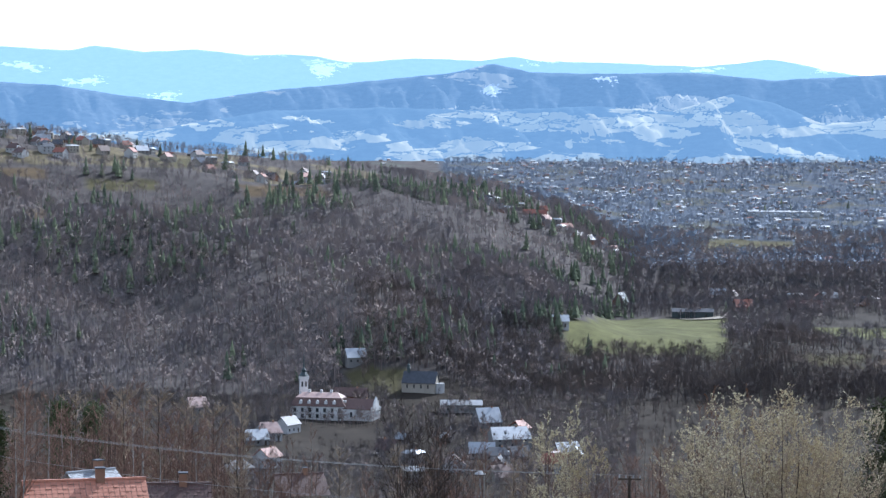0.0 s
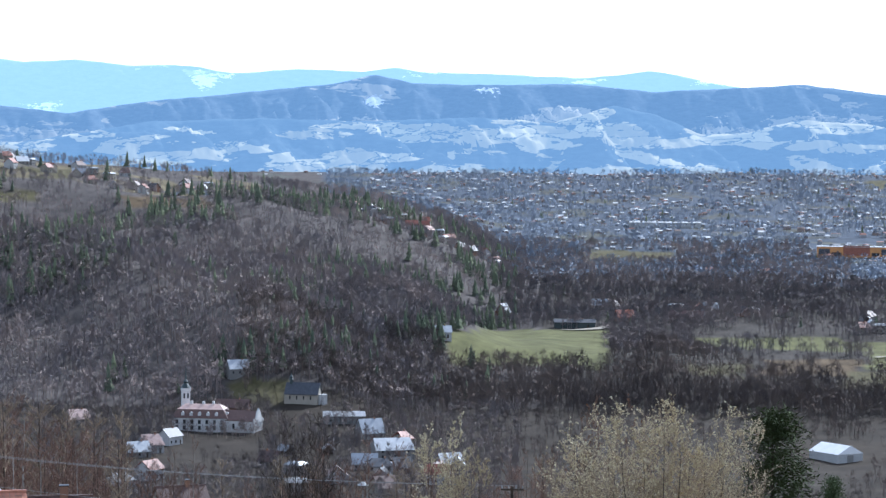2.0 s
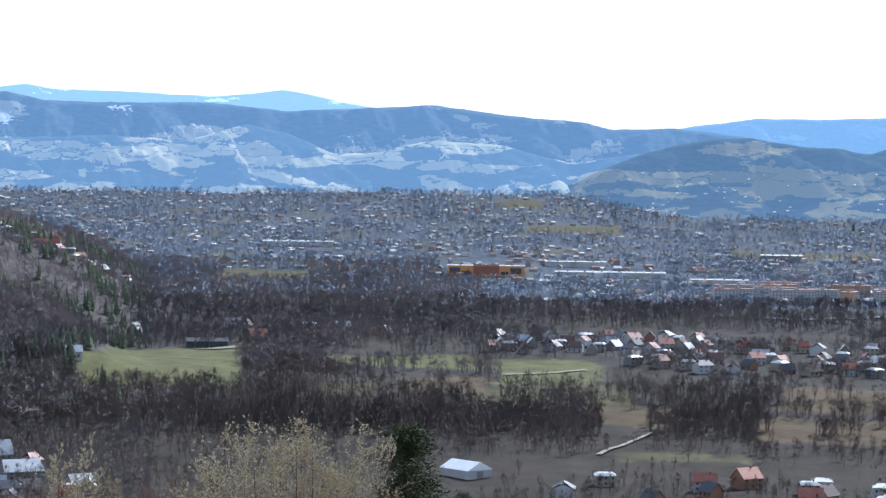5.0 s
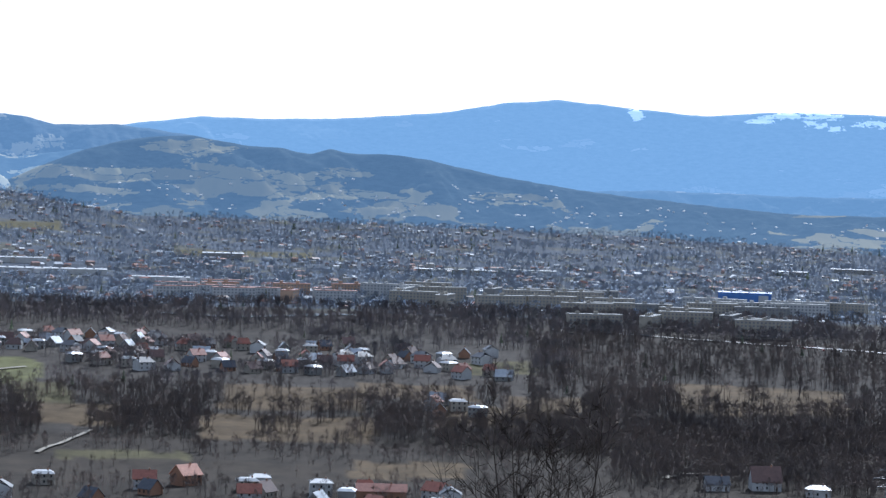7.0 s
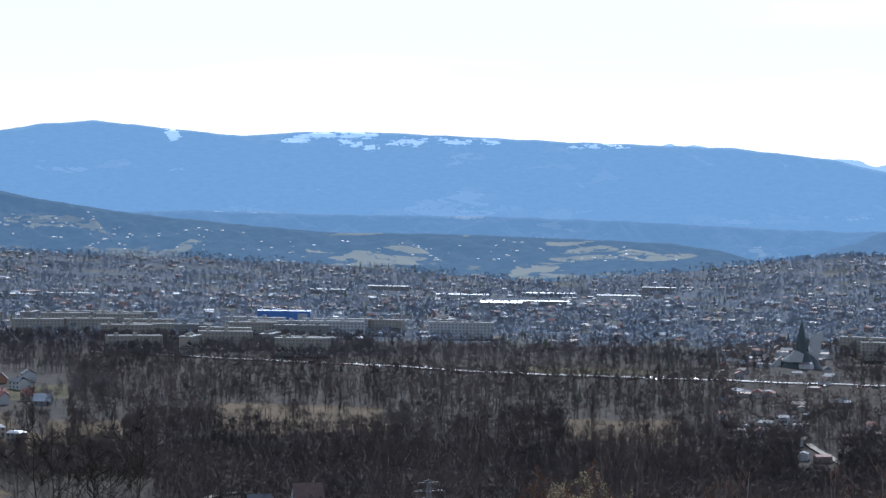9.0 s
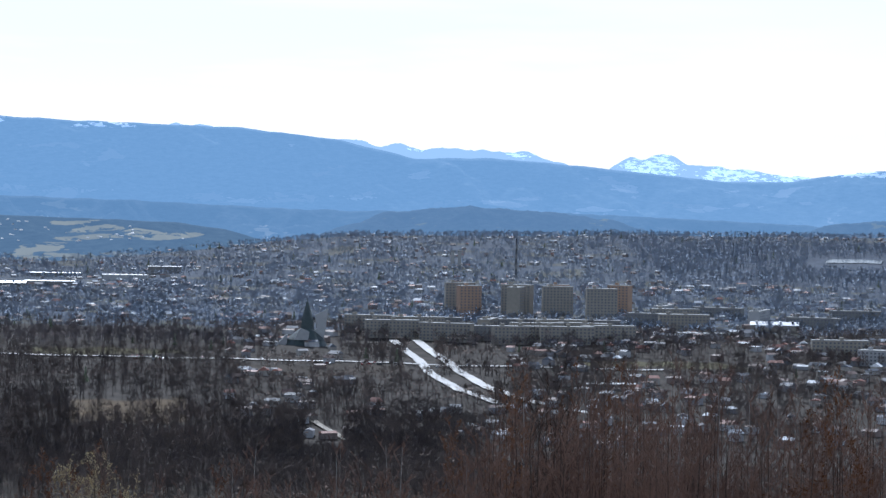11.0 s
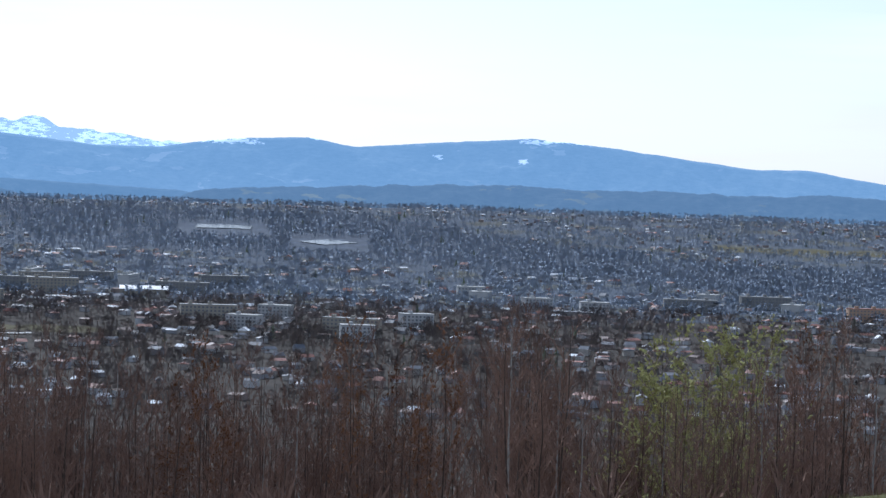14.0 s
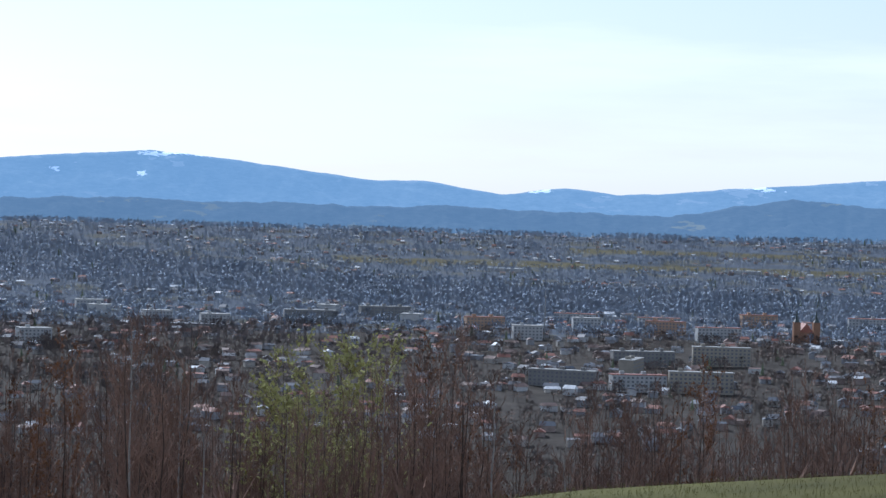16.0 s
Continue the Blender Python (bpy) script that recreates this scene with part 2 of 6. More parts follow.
def height(az, r):
    """Height of the ground from the eye's level."""
    az, r = np.asarray(az, dtype=float), np.asarray(r, dtype=float)
    z = plain(az, r)
    x, y = r * np.sin(np.radians(az)), r * np.cos(np.radians(az))
    # wooded ridge on the left, with a spur before it
    crest = 2550 * np.tan(np.radians(np.interp(az, RIDGE_AZ, RIDGE_EL)))
    rise = np.clip((r - 1400) / 1150, 0, 1)
    rise = np.where(r > 2550, np.clip(1 - (r - 2550) / 900, 0, 1), rise)
    shape = np.where(r > 2550, rise * rise * (3 - 2 * rise), 0.55 * rise + 0.45 * np.sin(rise * np.pi / 2))
    base_c = np.interp(2550, _r, _z)
    fade = np.clip((5.0 - az) / 1.6, 0, 1)
    bumps = 17 * fbm(x, y, 560, 3, 4) * np.sin(np.clip((r - 1400) / 1150, 0, 1) * np.pi)
    z = z + fade * (shape * np.maximum(crest - base_c, 0) + bumps)
    # a spur that runs down across the hillside, and the fold behind it
    line = 1900 - 42 * (az + 10)
    z = z + np.clip((1.5 - az) / 3, 0, 1) * (24 * np.exp(-((r - line) / 120) ** 2) - 12 * np.exp(-((r - line - 210) / 110) ** 2))
    # low wooded knolls before the river
    for ka, kr, wa, wr, kh in ((7.6, 1560, 1.5, 70, 13), (4.2, 1650, 2.2, 80, 7), (26.0, 1500, 3.0, 70, 5), (31.5, 1540, 2.6, 80, 7), (37.5, 1560, 1.8, 70, 6), (-1.0, 1520, 1.6, 80, 8)):
        z = z + kh * np.exp(-((az - ka) / wa) ** 2 - ((r - kr) / wr) ** 2)
    # the meadow's edge on the right, close by
    knee = np.clip((r - 45) / 60, 0, 1) * np.clip((150 - r) / 25, 0, 1)
    z = z + knee * np.interp(az, [60, 64, 66, 69, 72.5, 80, 95, 120], [0, 2.9, 4.8, 6.1, 7.05, 8.35, 9.0, 0])
    z = z + 1.6 * fbm(x, y, 300, 4, 7) * np.clip((r - 800) / 500, 0, 1)
    return z


def place(az, r, up=0.0):
    """World place on the ground at a heading and range."""
    return Vector((r * math.sin(radians(az)), r * math.cos(radians(az)), EYE + float(height(az, r)) + up))


def ground_at(az, el):
    """The range at which the ground is first seen at this heading and elevation."""
    q = np.arange(880, 4200, 4.0)
    e = np.degrees(np.arctan(height(np.full(q.shape, float(az)), q) / q))
    hit = np.where(e >= el)[0]
    return float(q[hit[0]]) if len(hit) else 4000.0


# open land: heading from, to, elevation from, to, colour
GREEN, OLIVE, TAN, BROWN = (0.122, 0.120, 0.050), (0.094, 0.083, 0.041), (0.110, 0.079, 0.045), (0.048, 0.038, 0.028)
FIELDS = (
    (2.7, 6.5, -4.62, -3.76, GREEN), (8.5, 14.5, -4.12, -3.88, GREEN), (8.3, 9.7, -4.75, -4.48, OLIVE), (10.0, 12.2, -4.72, -4.38, TAN), (12.0, 13.6, -4.95, -4.58, OLIVE),
    (12.4, 14.7, -4.50, -3.94, GREEN), (14.2, 15.5, -4.95, -4.42, OLIVE), (14.5, 16.6, -5.42, -4.96, TAN), (18.9, 22.2, -4.98, -4.43, TAN), (22.0, 24.9, -4.70, -4.36, TAN),
    (18.4, 22.6, -5.70, -5.14, TAN), (24.5, 26.0, -4.05, -3.75, OLIVE), (24.1, 25.8, -5.25, -4.76, TAN), (25.6, 27.2, -5.0, -4.5, TAN), (29.3, 33.3, -4.75, -4.12, TAN), (37.4, 40.0, -4.85, -4.33, TAN),
    (15.2, 18.2, -6.3, -5.96, OLIVE), (11.0, 24.0, -6.7, -6.2, BROWN), (22.0, 24.5, -6.5, -6.1, TAN), (-2.3, -0.9, -5.45, -4.97, OLIVE), (6.1, 8.1, -2.22, -1.93, OLIVE),
    (12.3, 13.5, -0.45, -0.25, OLIVE), (13.0, 15.2, -1.0, -0.82, OLIVE), (17.8, 21.0, -1.5, -1.38, OLIVE), (66.5, 84.0, -1.08, -0.96, OLIVE), (72.0, 84.0, -0.72, -0.62, OLIVE), (34.5, 36.6, -0.95, -0.85, OLIVE),
    (-10.5, -9.0, -0.6, -0.42, TAN), (-8.2, -6.6, -0.92, -0.66, OLIVE), (-4.6, -2.7, -1.05, -0.74, TAN), (-9.6, -8.3, -1.5, -1.32, TAN), (-7.2, -5.2, -0.35, -0.12, OLIVE),
    (36.5, 40.0, -3.3, -3.15, OLIVE), (41.0, 45.0, -3.75, -3.5, BROWN), (49.0, 53.0, -3.42, -3.3, OLIVE),
)


def belt(az, r):
    """The long wood on the river plain."""
    r0 = np.interp(az, [49, 51, 60, 66, 72, 88], [4400, 3080, 2950, 2720, 2600, 2550])
    r1 = np.interp(az, [50, 58, 62, 66, 72, 88], [3820, 3750, 3350, 3120, 3000, 2950])
    return (az > 50) & (r > r0) & (r < r1)


def cover(az, r):
    """Base colour of the ground, by what grows on it, with haze mixed in far off."""
    az, r = np.asarray(az, dtype=float), np.asarray(r, dtype=float)
    x, y = r * np.sin(np.radians(az)), r * np.cos(np.radians(az))
    col = np.zeros(az.shape + (3,))
    col[:] = (0.056, 0.048, 0.040)  # leaf litter under bare trees
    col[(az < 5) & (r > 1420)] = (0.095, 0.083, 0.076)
    # town and river plain: the bluish base colours below include painted haze
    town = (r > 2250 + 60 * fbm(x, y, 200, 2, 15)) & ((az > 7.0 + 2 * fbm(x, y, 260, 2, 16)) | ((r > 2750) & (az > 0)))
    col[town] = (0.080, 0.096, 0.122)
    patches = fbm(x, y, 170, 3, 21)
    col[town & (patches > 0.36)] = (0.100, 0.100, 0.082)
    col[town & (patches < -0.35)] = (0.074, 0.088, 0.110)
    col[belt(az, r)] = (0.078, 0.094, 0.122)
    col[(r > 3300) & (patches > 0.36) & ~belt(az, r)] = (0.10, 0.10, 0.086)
    floor = (r > 860) & (r < 1420)
    col[floor] = (0.043, 0.035, 0.027)
    el = np.degrees(np.arctan(height(az, r) / np.maximum(r, 1)))
    wob = 0.06 * fbm(x, y, 140, 3, 9) * np.clip(3000 / np.maximum(r, 1) - 0.6, 0.15, 1)
    for a0, a1, e0, e1, c in FIELDS:
        inside = (az + 3 * wob > a0) & (az + 3 * wob < a1) & (el + wob > e0) & (el + wob < e1) & (r > 900)
        col[inside] = c
    col[(az < -1.5) & (r > 2240) & (r < 2700) & (patches > 0.05)] = (0.15, 0.125, 0.075)
    close = r < 860
    col[close] = (0.060, 0.045, 0.031)
    col[(r < 130) & (az + 8 * wob > 60)] = (0.085, 0.079, 0.020)
    return col


def open_land(az, r):
    """Where no tree stands: in the fields."""
    x, y = r * np.sin(np.radians(az)), r * np.cos(np.radians(az))
    el = np.degrees(np.arctan(height(az, r) / np.maximum(r, 1)))
    wob = 0.06 * fbm(x, y, 140, 3, 9) * np.clip(3000 / np.maximum(r, 1) - 0.6, 0.15, 1)
    hit = np.zeros(az.shape, dtype=bool)
    hedge = (fbm(x, y, 55, 2, 13) > 0.42) & (r < 2250)
    for a0, a1, e0, e1, c in FIELDS:
        hit |= (az + 3 * wob > a0) & (az + 3 * wob < a1) & (el + wob > e0) & (el + wob < e1) & ((not c[1] < GREEN[1]) | ~hedge)
    return hit


# ---- ground: one sheet to the horizon ----
m_ground = painted("earth_and_grass", "cover", 0.95, 0.1, 0.06, 0.45)
g_az = np.concatenate([np.arange(-90, -16, 6.0), np.arange(-16, 88, 0.18), np.arange(88, 270.1, 7.0)])
g_r = np.concatenate([[0.001, 6, 12, 20], np.arange(30, 130, 5.0), np.arange(130, 860, 25.0), np.arange(860, 1400, 10.0), np.arange(1400, 2600, 9.0), np.arange(2600, 4400, 22.0), [4500, 4700, 5000, 6500, 9000]])
A, RR = np.meshgrid(g_az, g_r)
Z = height(A, RR)
gx, gy = RR * np.sin(np.radians(A)), RR * np.cos(np.radians(A))
nc, nr = len(g_az), len(g_r)
ii = (np.arange(nr - 1)[:, None] * nc + np.arange(nc - 1)[None, :]).ravel()
quads = np.stack([ii, ii + 1, ii + nc + 1, ii + nc], 1)[:, ::-1]
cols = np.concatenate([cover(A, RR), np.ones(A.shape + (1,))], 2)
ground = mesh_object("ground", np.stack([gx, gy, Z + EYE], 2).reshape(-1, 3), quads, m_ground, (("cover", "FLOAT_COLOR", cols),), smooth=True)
tagged(ground, "brown and olive valley floor with fields and wooded slopes", "ground", kind="structure")


# ---- mountains: each range is a relief from its foot to its crest ----
def mountain_range(name, label, summits, foot_el, r_foot, r_crest, material, seed, spur=0.16, jag=0.02, bulge=1.0, snows=()):
    """snows: heading, elevation, half width and half height of each snowfield."""
    s = np.array(summits, dtype=float).reshape(-1, 2)
    az = np.arange(s[0, 0], s[-1, 0], 0.06)
    el = np.interp(az, s[:, 0], s[:, 1])
    for _ in range(2):
        el[1:-1] = (el[:-2] + 2 * el[1:-1] + el[2:]) / 4
    el = el + jag * fbm(az, az * 0, 1.1, 5, seed)
    rows = 46
    v = np.linspace(0, 1, rows)[:, None]
    rise = v ** bulge
    a2 = np.repeat(az[None, :], rows, 0)
    body = fbm(a2 * 1.0, v * 3.0 + a2 * 0.35, 3.2, 5, seed + 3)
    lift = rise * (el[None, :] - foot_el) * (1 + spur * body * np.sin(v * np.pi) ** 0.8)
    e2 = foot_el + np.minimum(lift, el[None, :] - foot_el)
    r2 = r_foot + (r_crest - r_foot) * (v + 0.10 * body * np.sin(v * np.pi))
    a2, e2, r2 = (np.concatenate([q, q[-1:] * k + o]) for q, k, o in ((a2, 1, 0), (e2, 1, -1.2), (r2, 1, 60)))
    rows += 1
    xyz = np.stack([r2 * np.sin(np.radians(a2)), r2 * np.cos(np.radians(a2)), EYE + r2 * np.tan(np.radians(e2))], 2)
    n = len(az)
    i = (np.arange(rows - 1)[:, None] * n + np.arange(n - 1)[None, :]).ravel()
    ob = mesh_object(name, xyz.reshape(-1, 3), np.stack([i, i + n, i + n + 1, i + 1], 1)[:, ::-1], material,
                     (("rise", "FLOAT", np.repeat(np.append(v[:, 0], 1.0)[:, None], n, 1)),), smooth=True)
    for an, spots in (("snow", snows), ("open", PASTURES)):
        mark = np.zeros_like(a2)
        for a, e, wa, we in spots:
            mark = np.maximum(mark, 1.25 - ((a2 - a) / wa) ** 2 / 1.6 - ((e2 - e - 0.04 * np.sin(3 * a2)) / we) ** 2 / 1.6)
        lie = ob.data.attributes.new(an, "FLOAT", "POINT")
        lie.data.foreach_set("value", np.clip(mark, 0, 1).astype(np.float32).ravel())
    return tagged(ob, label, "mountain", kind="structure")


# open slopes: heading, elevation, half width, half height
PASTURES = [(-5.7, 0.66, 0.8, 0.1), (-6.3, 0.37, 1.7, 0.17), (-4.0, 0.49, 1.2, 0.12), (-2.9, 0.75, 0.8, 0.08), (-0.6, 0.71, 1.0, 0.1), (0.8, 0.88, 1.2, 0.09), (-0.1, 0.06, 1.4, 0.12), (1.1, 0.21, 1.3, 0.1),
            (2.8, 0.6, 1.3, 0.08), (3.3, 0.24, 0.8, 0.18), (5.6, 1.2, 0.8, 0.21), (4.5, 1.07, 0.8, 0.1), (4.7, 0.79, 1.6, 0.13), (6.5, 0.83, 0.8, 0.13), (8.1, 0.57, 1.4, 0.09), (9.3, 0.86, 1.0, 0.09),
            (-8.7, 0.37, 0.8, 0.1), (11.4, 1.02, 1.4, 0.2), (9.2, 0.64, 1.3, 0.13), (10.9, 0.52, 1.2, 0.08), (14.2, 0.74, 0.5, 0.1)]
PASTURES += [(11.5, 0.49, 0.8, 0.08), (14.6, 0.94, 0.7, 0.09), (17.6, 0.91, 0.8, 0.09), (15.9, 0.3, 1.7, 0.17), (15.5, -0.06, 1.4, 0.12), (19.3, 0.35, 1.8, 0.14), (21.7, 0.5, 0.7, 0.12), (21.1, -0.09, 0.9, 0.12),
             (23.1, -0.32, 0.8, 0.09), (25.2, 0.06, 0.9, 0.09), (18.2, 0.94, 1.2, 0.09), (37.2, -0.29, 0.8, 0.05), (38.3, -0.47, 0.9, 0.07), (39.4, -0.58, 0.9, 0.07), (37.8, -0.65, 0.8, 0.05)]
PASTURES += [(30.2, 0.32, 0.9, 0.05), (34.4, 0.36, 1.2, 0.07), (37.0, 0.42, 1.4, 0.06), (41.0, 0.3, 1.0, 0.06), (44.5, 0.42, 1.0, 0.07), (46.5, 0.3, 1.2, 0.06), (48.0, 0.5, 0.6, 0.1), (52.0, 0.3, 1.2, 0.12)]
# air colour and glow: the haze painted onto each range as emission
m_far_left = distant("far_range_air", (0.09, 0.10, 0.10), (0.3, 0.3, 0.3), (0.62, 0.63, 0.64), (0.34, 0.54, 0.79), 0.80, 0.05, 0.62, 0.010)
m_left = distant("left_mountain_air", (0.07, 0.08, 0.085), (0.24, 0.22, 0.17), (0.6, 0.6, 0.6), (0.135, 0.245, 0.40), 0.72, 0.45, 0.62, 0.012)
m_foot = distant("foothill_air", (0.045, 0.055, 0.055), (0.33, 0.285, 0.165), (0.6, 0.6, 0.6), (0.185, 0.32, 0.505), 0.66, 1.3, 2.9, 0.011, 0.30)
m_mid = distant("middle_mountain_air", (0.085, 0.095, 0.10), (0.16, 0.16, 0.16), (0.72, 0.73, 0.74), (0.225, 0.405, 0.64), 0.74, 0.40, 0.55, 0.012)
# stronger glow here also whitens snow slopes facing away from the sun
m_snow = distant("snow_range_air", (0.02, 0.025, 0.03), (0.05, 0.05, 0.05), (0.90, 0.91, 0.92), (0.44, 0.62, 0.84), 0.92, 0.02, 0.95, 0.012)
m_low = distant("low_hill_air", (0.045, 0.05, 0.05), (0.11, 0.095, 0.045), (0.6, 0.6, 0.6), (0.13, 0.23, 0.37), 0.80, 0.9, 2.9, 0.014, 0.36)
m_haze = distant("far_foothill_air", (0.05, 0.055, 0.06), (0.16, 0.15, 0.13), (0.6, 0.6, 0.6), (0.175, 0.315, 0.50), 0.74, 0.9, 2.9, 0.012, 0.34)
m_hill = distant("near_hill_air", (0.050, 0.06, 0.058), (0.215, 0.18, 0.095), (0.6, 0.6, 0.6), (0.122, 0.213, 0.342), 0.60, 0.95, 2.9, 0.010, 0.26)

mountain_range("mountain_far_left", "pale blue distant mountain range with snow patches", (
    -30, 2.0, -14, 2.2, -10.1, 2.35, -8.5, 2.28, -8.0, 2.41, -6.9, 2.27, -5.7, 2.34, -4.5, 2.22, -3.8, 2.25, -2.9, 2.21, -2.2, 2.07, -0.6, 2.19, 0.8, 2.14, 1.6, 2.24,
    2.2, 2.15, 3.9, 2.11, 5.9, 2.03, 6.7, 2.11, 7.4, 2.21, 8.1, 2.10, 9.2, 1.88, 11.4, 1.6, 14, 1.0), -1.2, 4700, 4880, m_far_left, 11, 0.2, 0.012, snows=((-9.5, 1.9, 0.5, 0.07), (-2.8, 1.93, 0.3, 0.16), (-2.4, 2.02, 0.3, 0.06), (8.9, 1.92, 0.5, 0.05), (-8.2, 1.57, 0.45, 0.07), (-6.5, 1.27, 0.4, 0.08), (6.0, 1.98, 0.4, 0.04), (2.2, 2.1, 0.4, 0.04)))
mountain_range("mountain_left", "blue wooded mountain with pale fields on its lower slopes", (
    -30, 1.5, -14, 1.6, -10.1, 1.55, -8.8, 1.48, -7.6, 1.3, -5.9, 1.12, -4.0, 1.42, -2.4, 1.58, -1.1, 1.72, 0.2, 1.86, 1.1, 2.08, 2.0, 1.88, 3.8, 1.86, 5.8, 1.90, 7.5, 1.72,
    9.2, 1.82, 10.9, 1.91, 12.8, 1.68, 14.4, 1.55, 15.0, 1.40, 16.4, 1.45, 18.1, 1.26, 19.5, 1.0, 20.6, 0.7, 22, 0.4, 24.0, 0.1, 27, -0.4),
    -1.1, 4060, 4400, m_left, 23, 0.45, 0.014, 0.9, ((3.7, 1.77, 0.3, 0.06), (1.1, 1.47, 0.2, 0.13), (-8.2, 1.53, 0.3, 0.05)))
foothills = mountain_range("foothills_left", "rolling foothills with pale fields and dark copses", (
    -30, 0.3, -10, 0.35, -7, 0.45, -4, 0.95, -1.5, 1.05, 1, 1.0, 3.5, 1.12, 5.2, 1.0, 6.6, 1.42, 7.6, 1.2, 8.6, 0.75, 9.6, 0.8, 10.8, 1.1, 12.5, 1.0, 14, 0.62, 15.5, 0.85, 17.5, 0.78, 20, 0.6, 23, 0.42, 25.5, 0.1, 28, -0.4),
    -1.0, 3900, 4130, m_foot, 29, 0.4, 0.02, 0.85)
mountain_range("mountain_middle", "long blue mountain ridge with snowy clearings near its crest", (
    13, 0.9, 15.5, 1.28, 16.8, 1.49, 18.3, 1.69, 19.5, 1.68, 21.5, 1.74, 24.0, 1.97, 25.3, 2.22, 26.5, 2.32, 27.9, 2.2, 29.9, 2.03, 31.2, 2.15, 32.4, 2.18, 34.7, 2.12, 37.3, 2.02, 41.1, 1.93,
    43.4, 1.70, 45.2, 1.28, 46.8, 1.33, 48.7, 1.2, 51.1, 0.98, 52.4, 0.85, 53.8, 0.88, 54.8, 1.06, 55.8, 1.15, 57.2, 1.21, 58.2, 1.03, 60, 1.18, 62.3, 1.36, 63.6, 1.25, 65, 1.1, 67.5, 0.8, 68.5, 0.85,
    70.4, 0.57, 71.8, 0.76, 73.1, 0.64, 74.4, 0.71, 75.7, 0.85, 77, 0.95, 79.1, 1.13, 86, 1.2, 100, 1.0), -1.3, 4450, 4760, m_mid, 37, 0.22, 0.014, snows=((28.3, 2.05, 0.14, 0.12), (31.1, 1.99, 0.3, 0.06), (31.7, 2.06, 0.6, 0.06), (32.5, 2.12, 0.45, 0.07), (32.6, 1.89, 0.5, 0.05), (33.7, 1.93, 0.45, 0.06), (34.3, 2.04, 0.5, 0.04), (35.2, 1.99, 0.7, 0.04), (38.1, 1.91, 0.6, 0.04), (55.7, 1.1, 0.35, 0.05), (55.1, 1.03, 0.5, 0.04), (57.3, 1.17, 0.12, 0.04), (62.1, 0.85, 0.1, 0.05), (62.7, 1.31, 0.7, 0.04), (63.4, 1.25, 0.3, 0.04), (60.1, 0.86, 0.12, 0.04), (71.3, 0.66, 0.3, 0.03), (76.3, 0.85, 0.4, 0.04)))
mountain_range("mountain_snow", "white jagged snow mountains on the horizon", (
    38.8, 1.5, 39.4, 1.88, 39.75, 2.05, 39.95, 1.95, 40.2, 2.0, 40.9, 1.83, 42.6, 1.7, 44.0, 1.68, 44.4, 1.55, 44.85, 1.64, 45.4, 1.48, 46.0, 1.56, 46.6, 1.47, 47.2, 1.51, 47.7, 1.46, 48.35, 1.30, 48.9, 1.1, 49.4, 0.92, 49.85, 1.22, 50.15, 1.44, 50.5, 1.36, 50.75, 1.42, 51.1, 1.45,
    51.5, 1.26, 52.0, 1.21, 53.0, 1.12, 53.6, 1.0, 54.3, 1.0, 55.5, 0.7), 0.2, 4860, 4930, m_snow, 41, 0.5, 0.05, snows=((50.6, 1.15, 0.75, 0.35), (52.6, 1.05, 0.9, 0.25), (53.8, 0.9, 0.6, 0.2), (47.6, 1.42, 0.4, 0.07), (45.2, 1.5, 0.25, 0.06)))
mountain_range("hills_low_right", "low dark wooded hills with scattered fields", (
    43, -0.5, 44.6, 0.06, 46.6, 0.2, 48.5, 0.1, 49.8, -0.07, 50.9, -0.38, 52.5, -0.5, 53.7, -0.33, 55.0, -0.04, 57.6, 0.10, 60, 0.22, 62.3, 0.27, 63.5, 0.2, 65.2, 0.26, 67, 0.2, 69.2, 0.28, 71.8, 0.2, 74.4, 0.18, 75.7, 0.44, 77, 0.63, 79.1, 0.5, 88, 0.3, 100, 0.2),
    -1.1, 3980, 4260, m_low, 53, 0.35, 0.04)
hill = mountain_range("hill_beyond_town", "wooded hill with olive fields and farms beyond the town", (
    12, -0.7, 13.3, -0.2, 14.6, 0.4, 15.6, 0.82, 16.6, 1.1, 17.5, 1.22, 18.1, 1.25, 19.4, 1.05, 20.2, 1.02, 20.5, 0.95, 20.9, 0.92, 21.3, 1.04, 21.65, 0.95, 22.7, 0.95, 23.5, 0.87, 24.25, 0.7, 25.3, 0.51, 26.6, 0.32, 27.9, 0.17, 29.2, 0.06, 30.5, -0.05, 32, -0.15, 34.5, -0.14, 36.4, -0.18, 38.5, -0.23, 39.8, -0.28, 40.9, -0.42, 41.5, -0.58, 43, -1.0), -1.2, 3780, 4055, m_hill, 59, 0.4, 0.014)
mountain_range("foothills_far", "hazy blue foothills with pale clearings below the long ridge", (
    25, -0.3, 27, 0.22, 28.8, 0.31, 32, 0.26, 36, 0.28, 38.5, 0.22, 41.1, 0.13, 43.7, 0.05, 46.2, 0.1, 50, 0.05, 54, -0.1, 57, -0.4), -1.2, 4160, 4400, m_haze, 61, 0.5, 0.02)


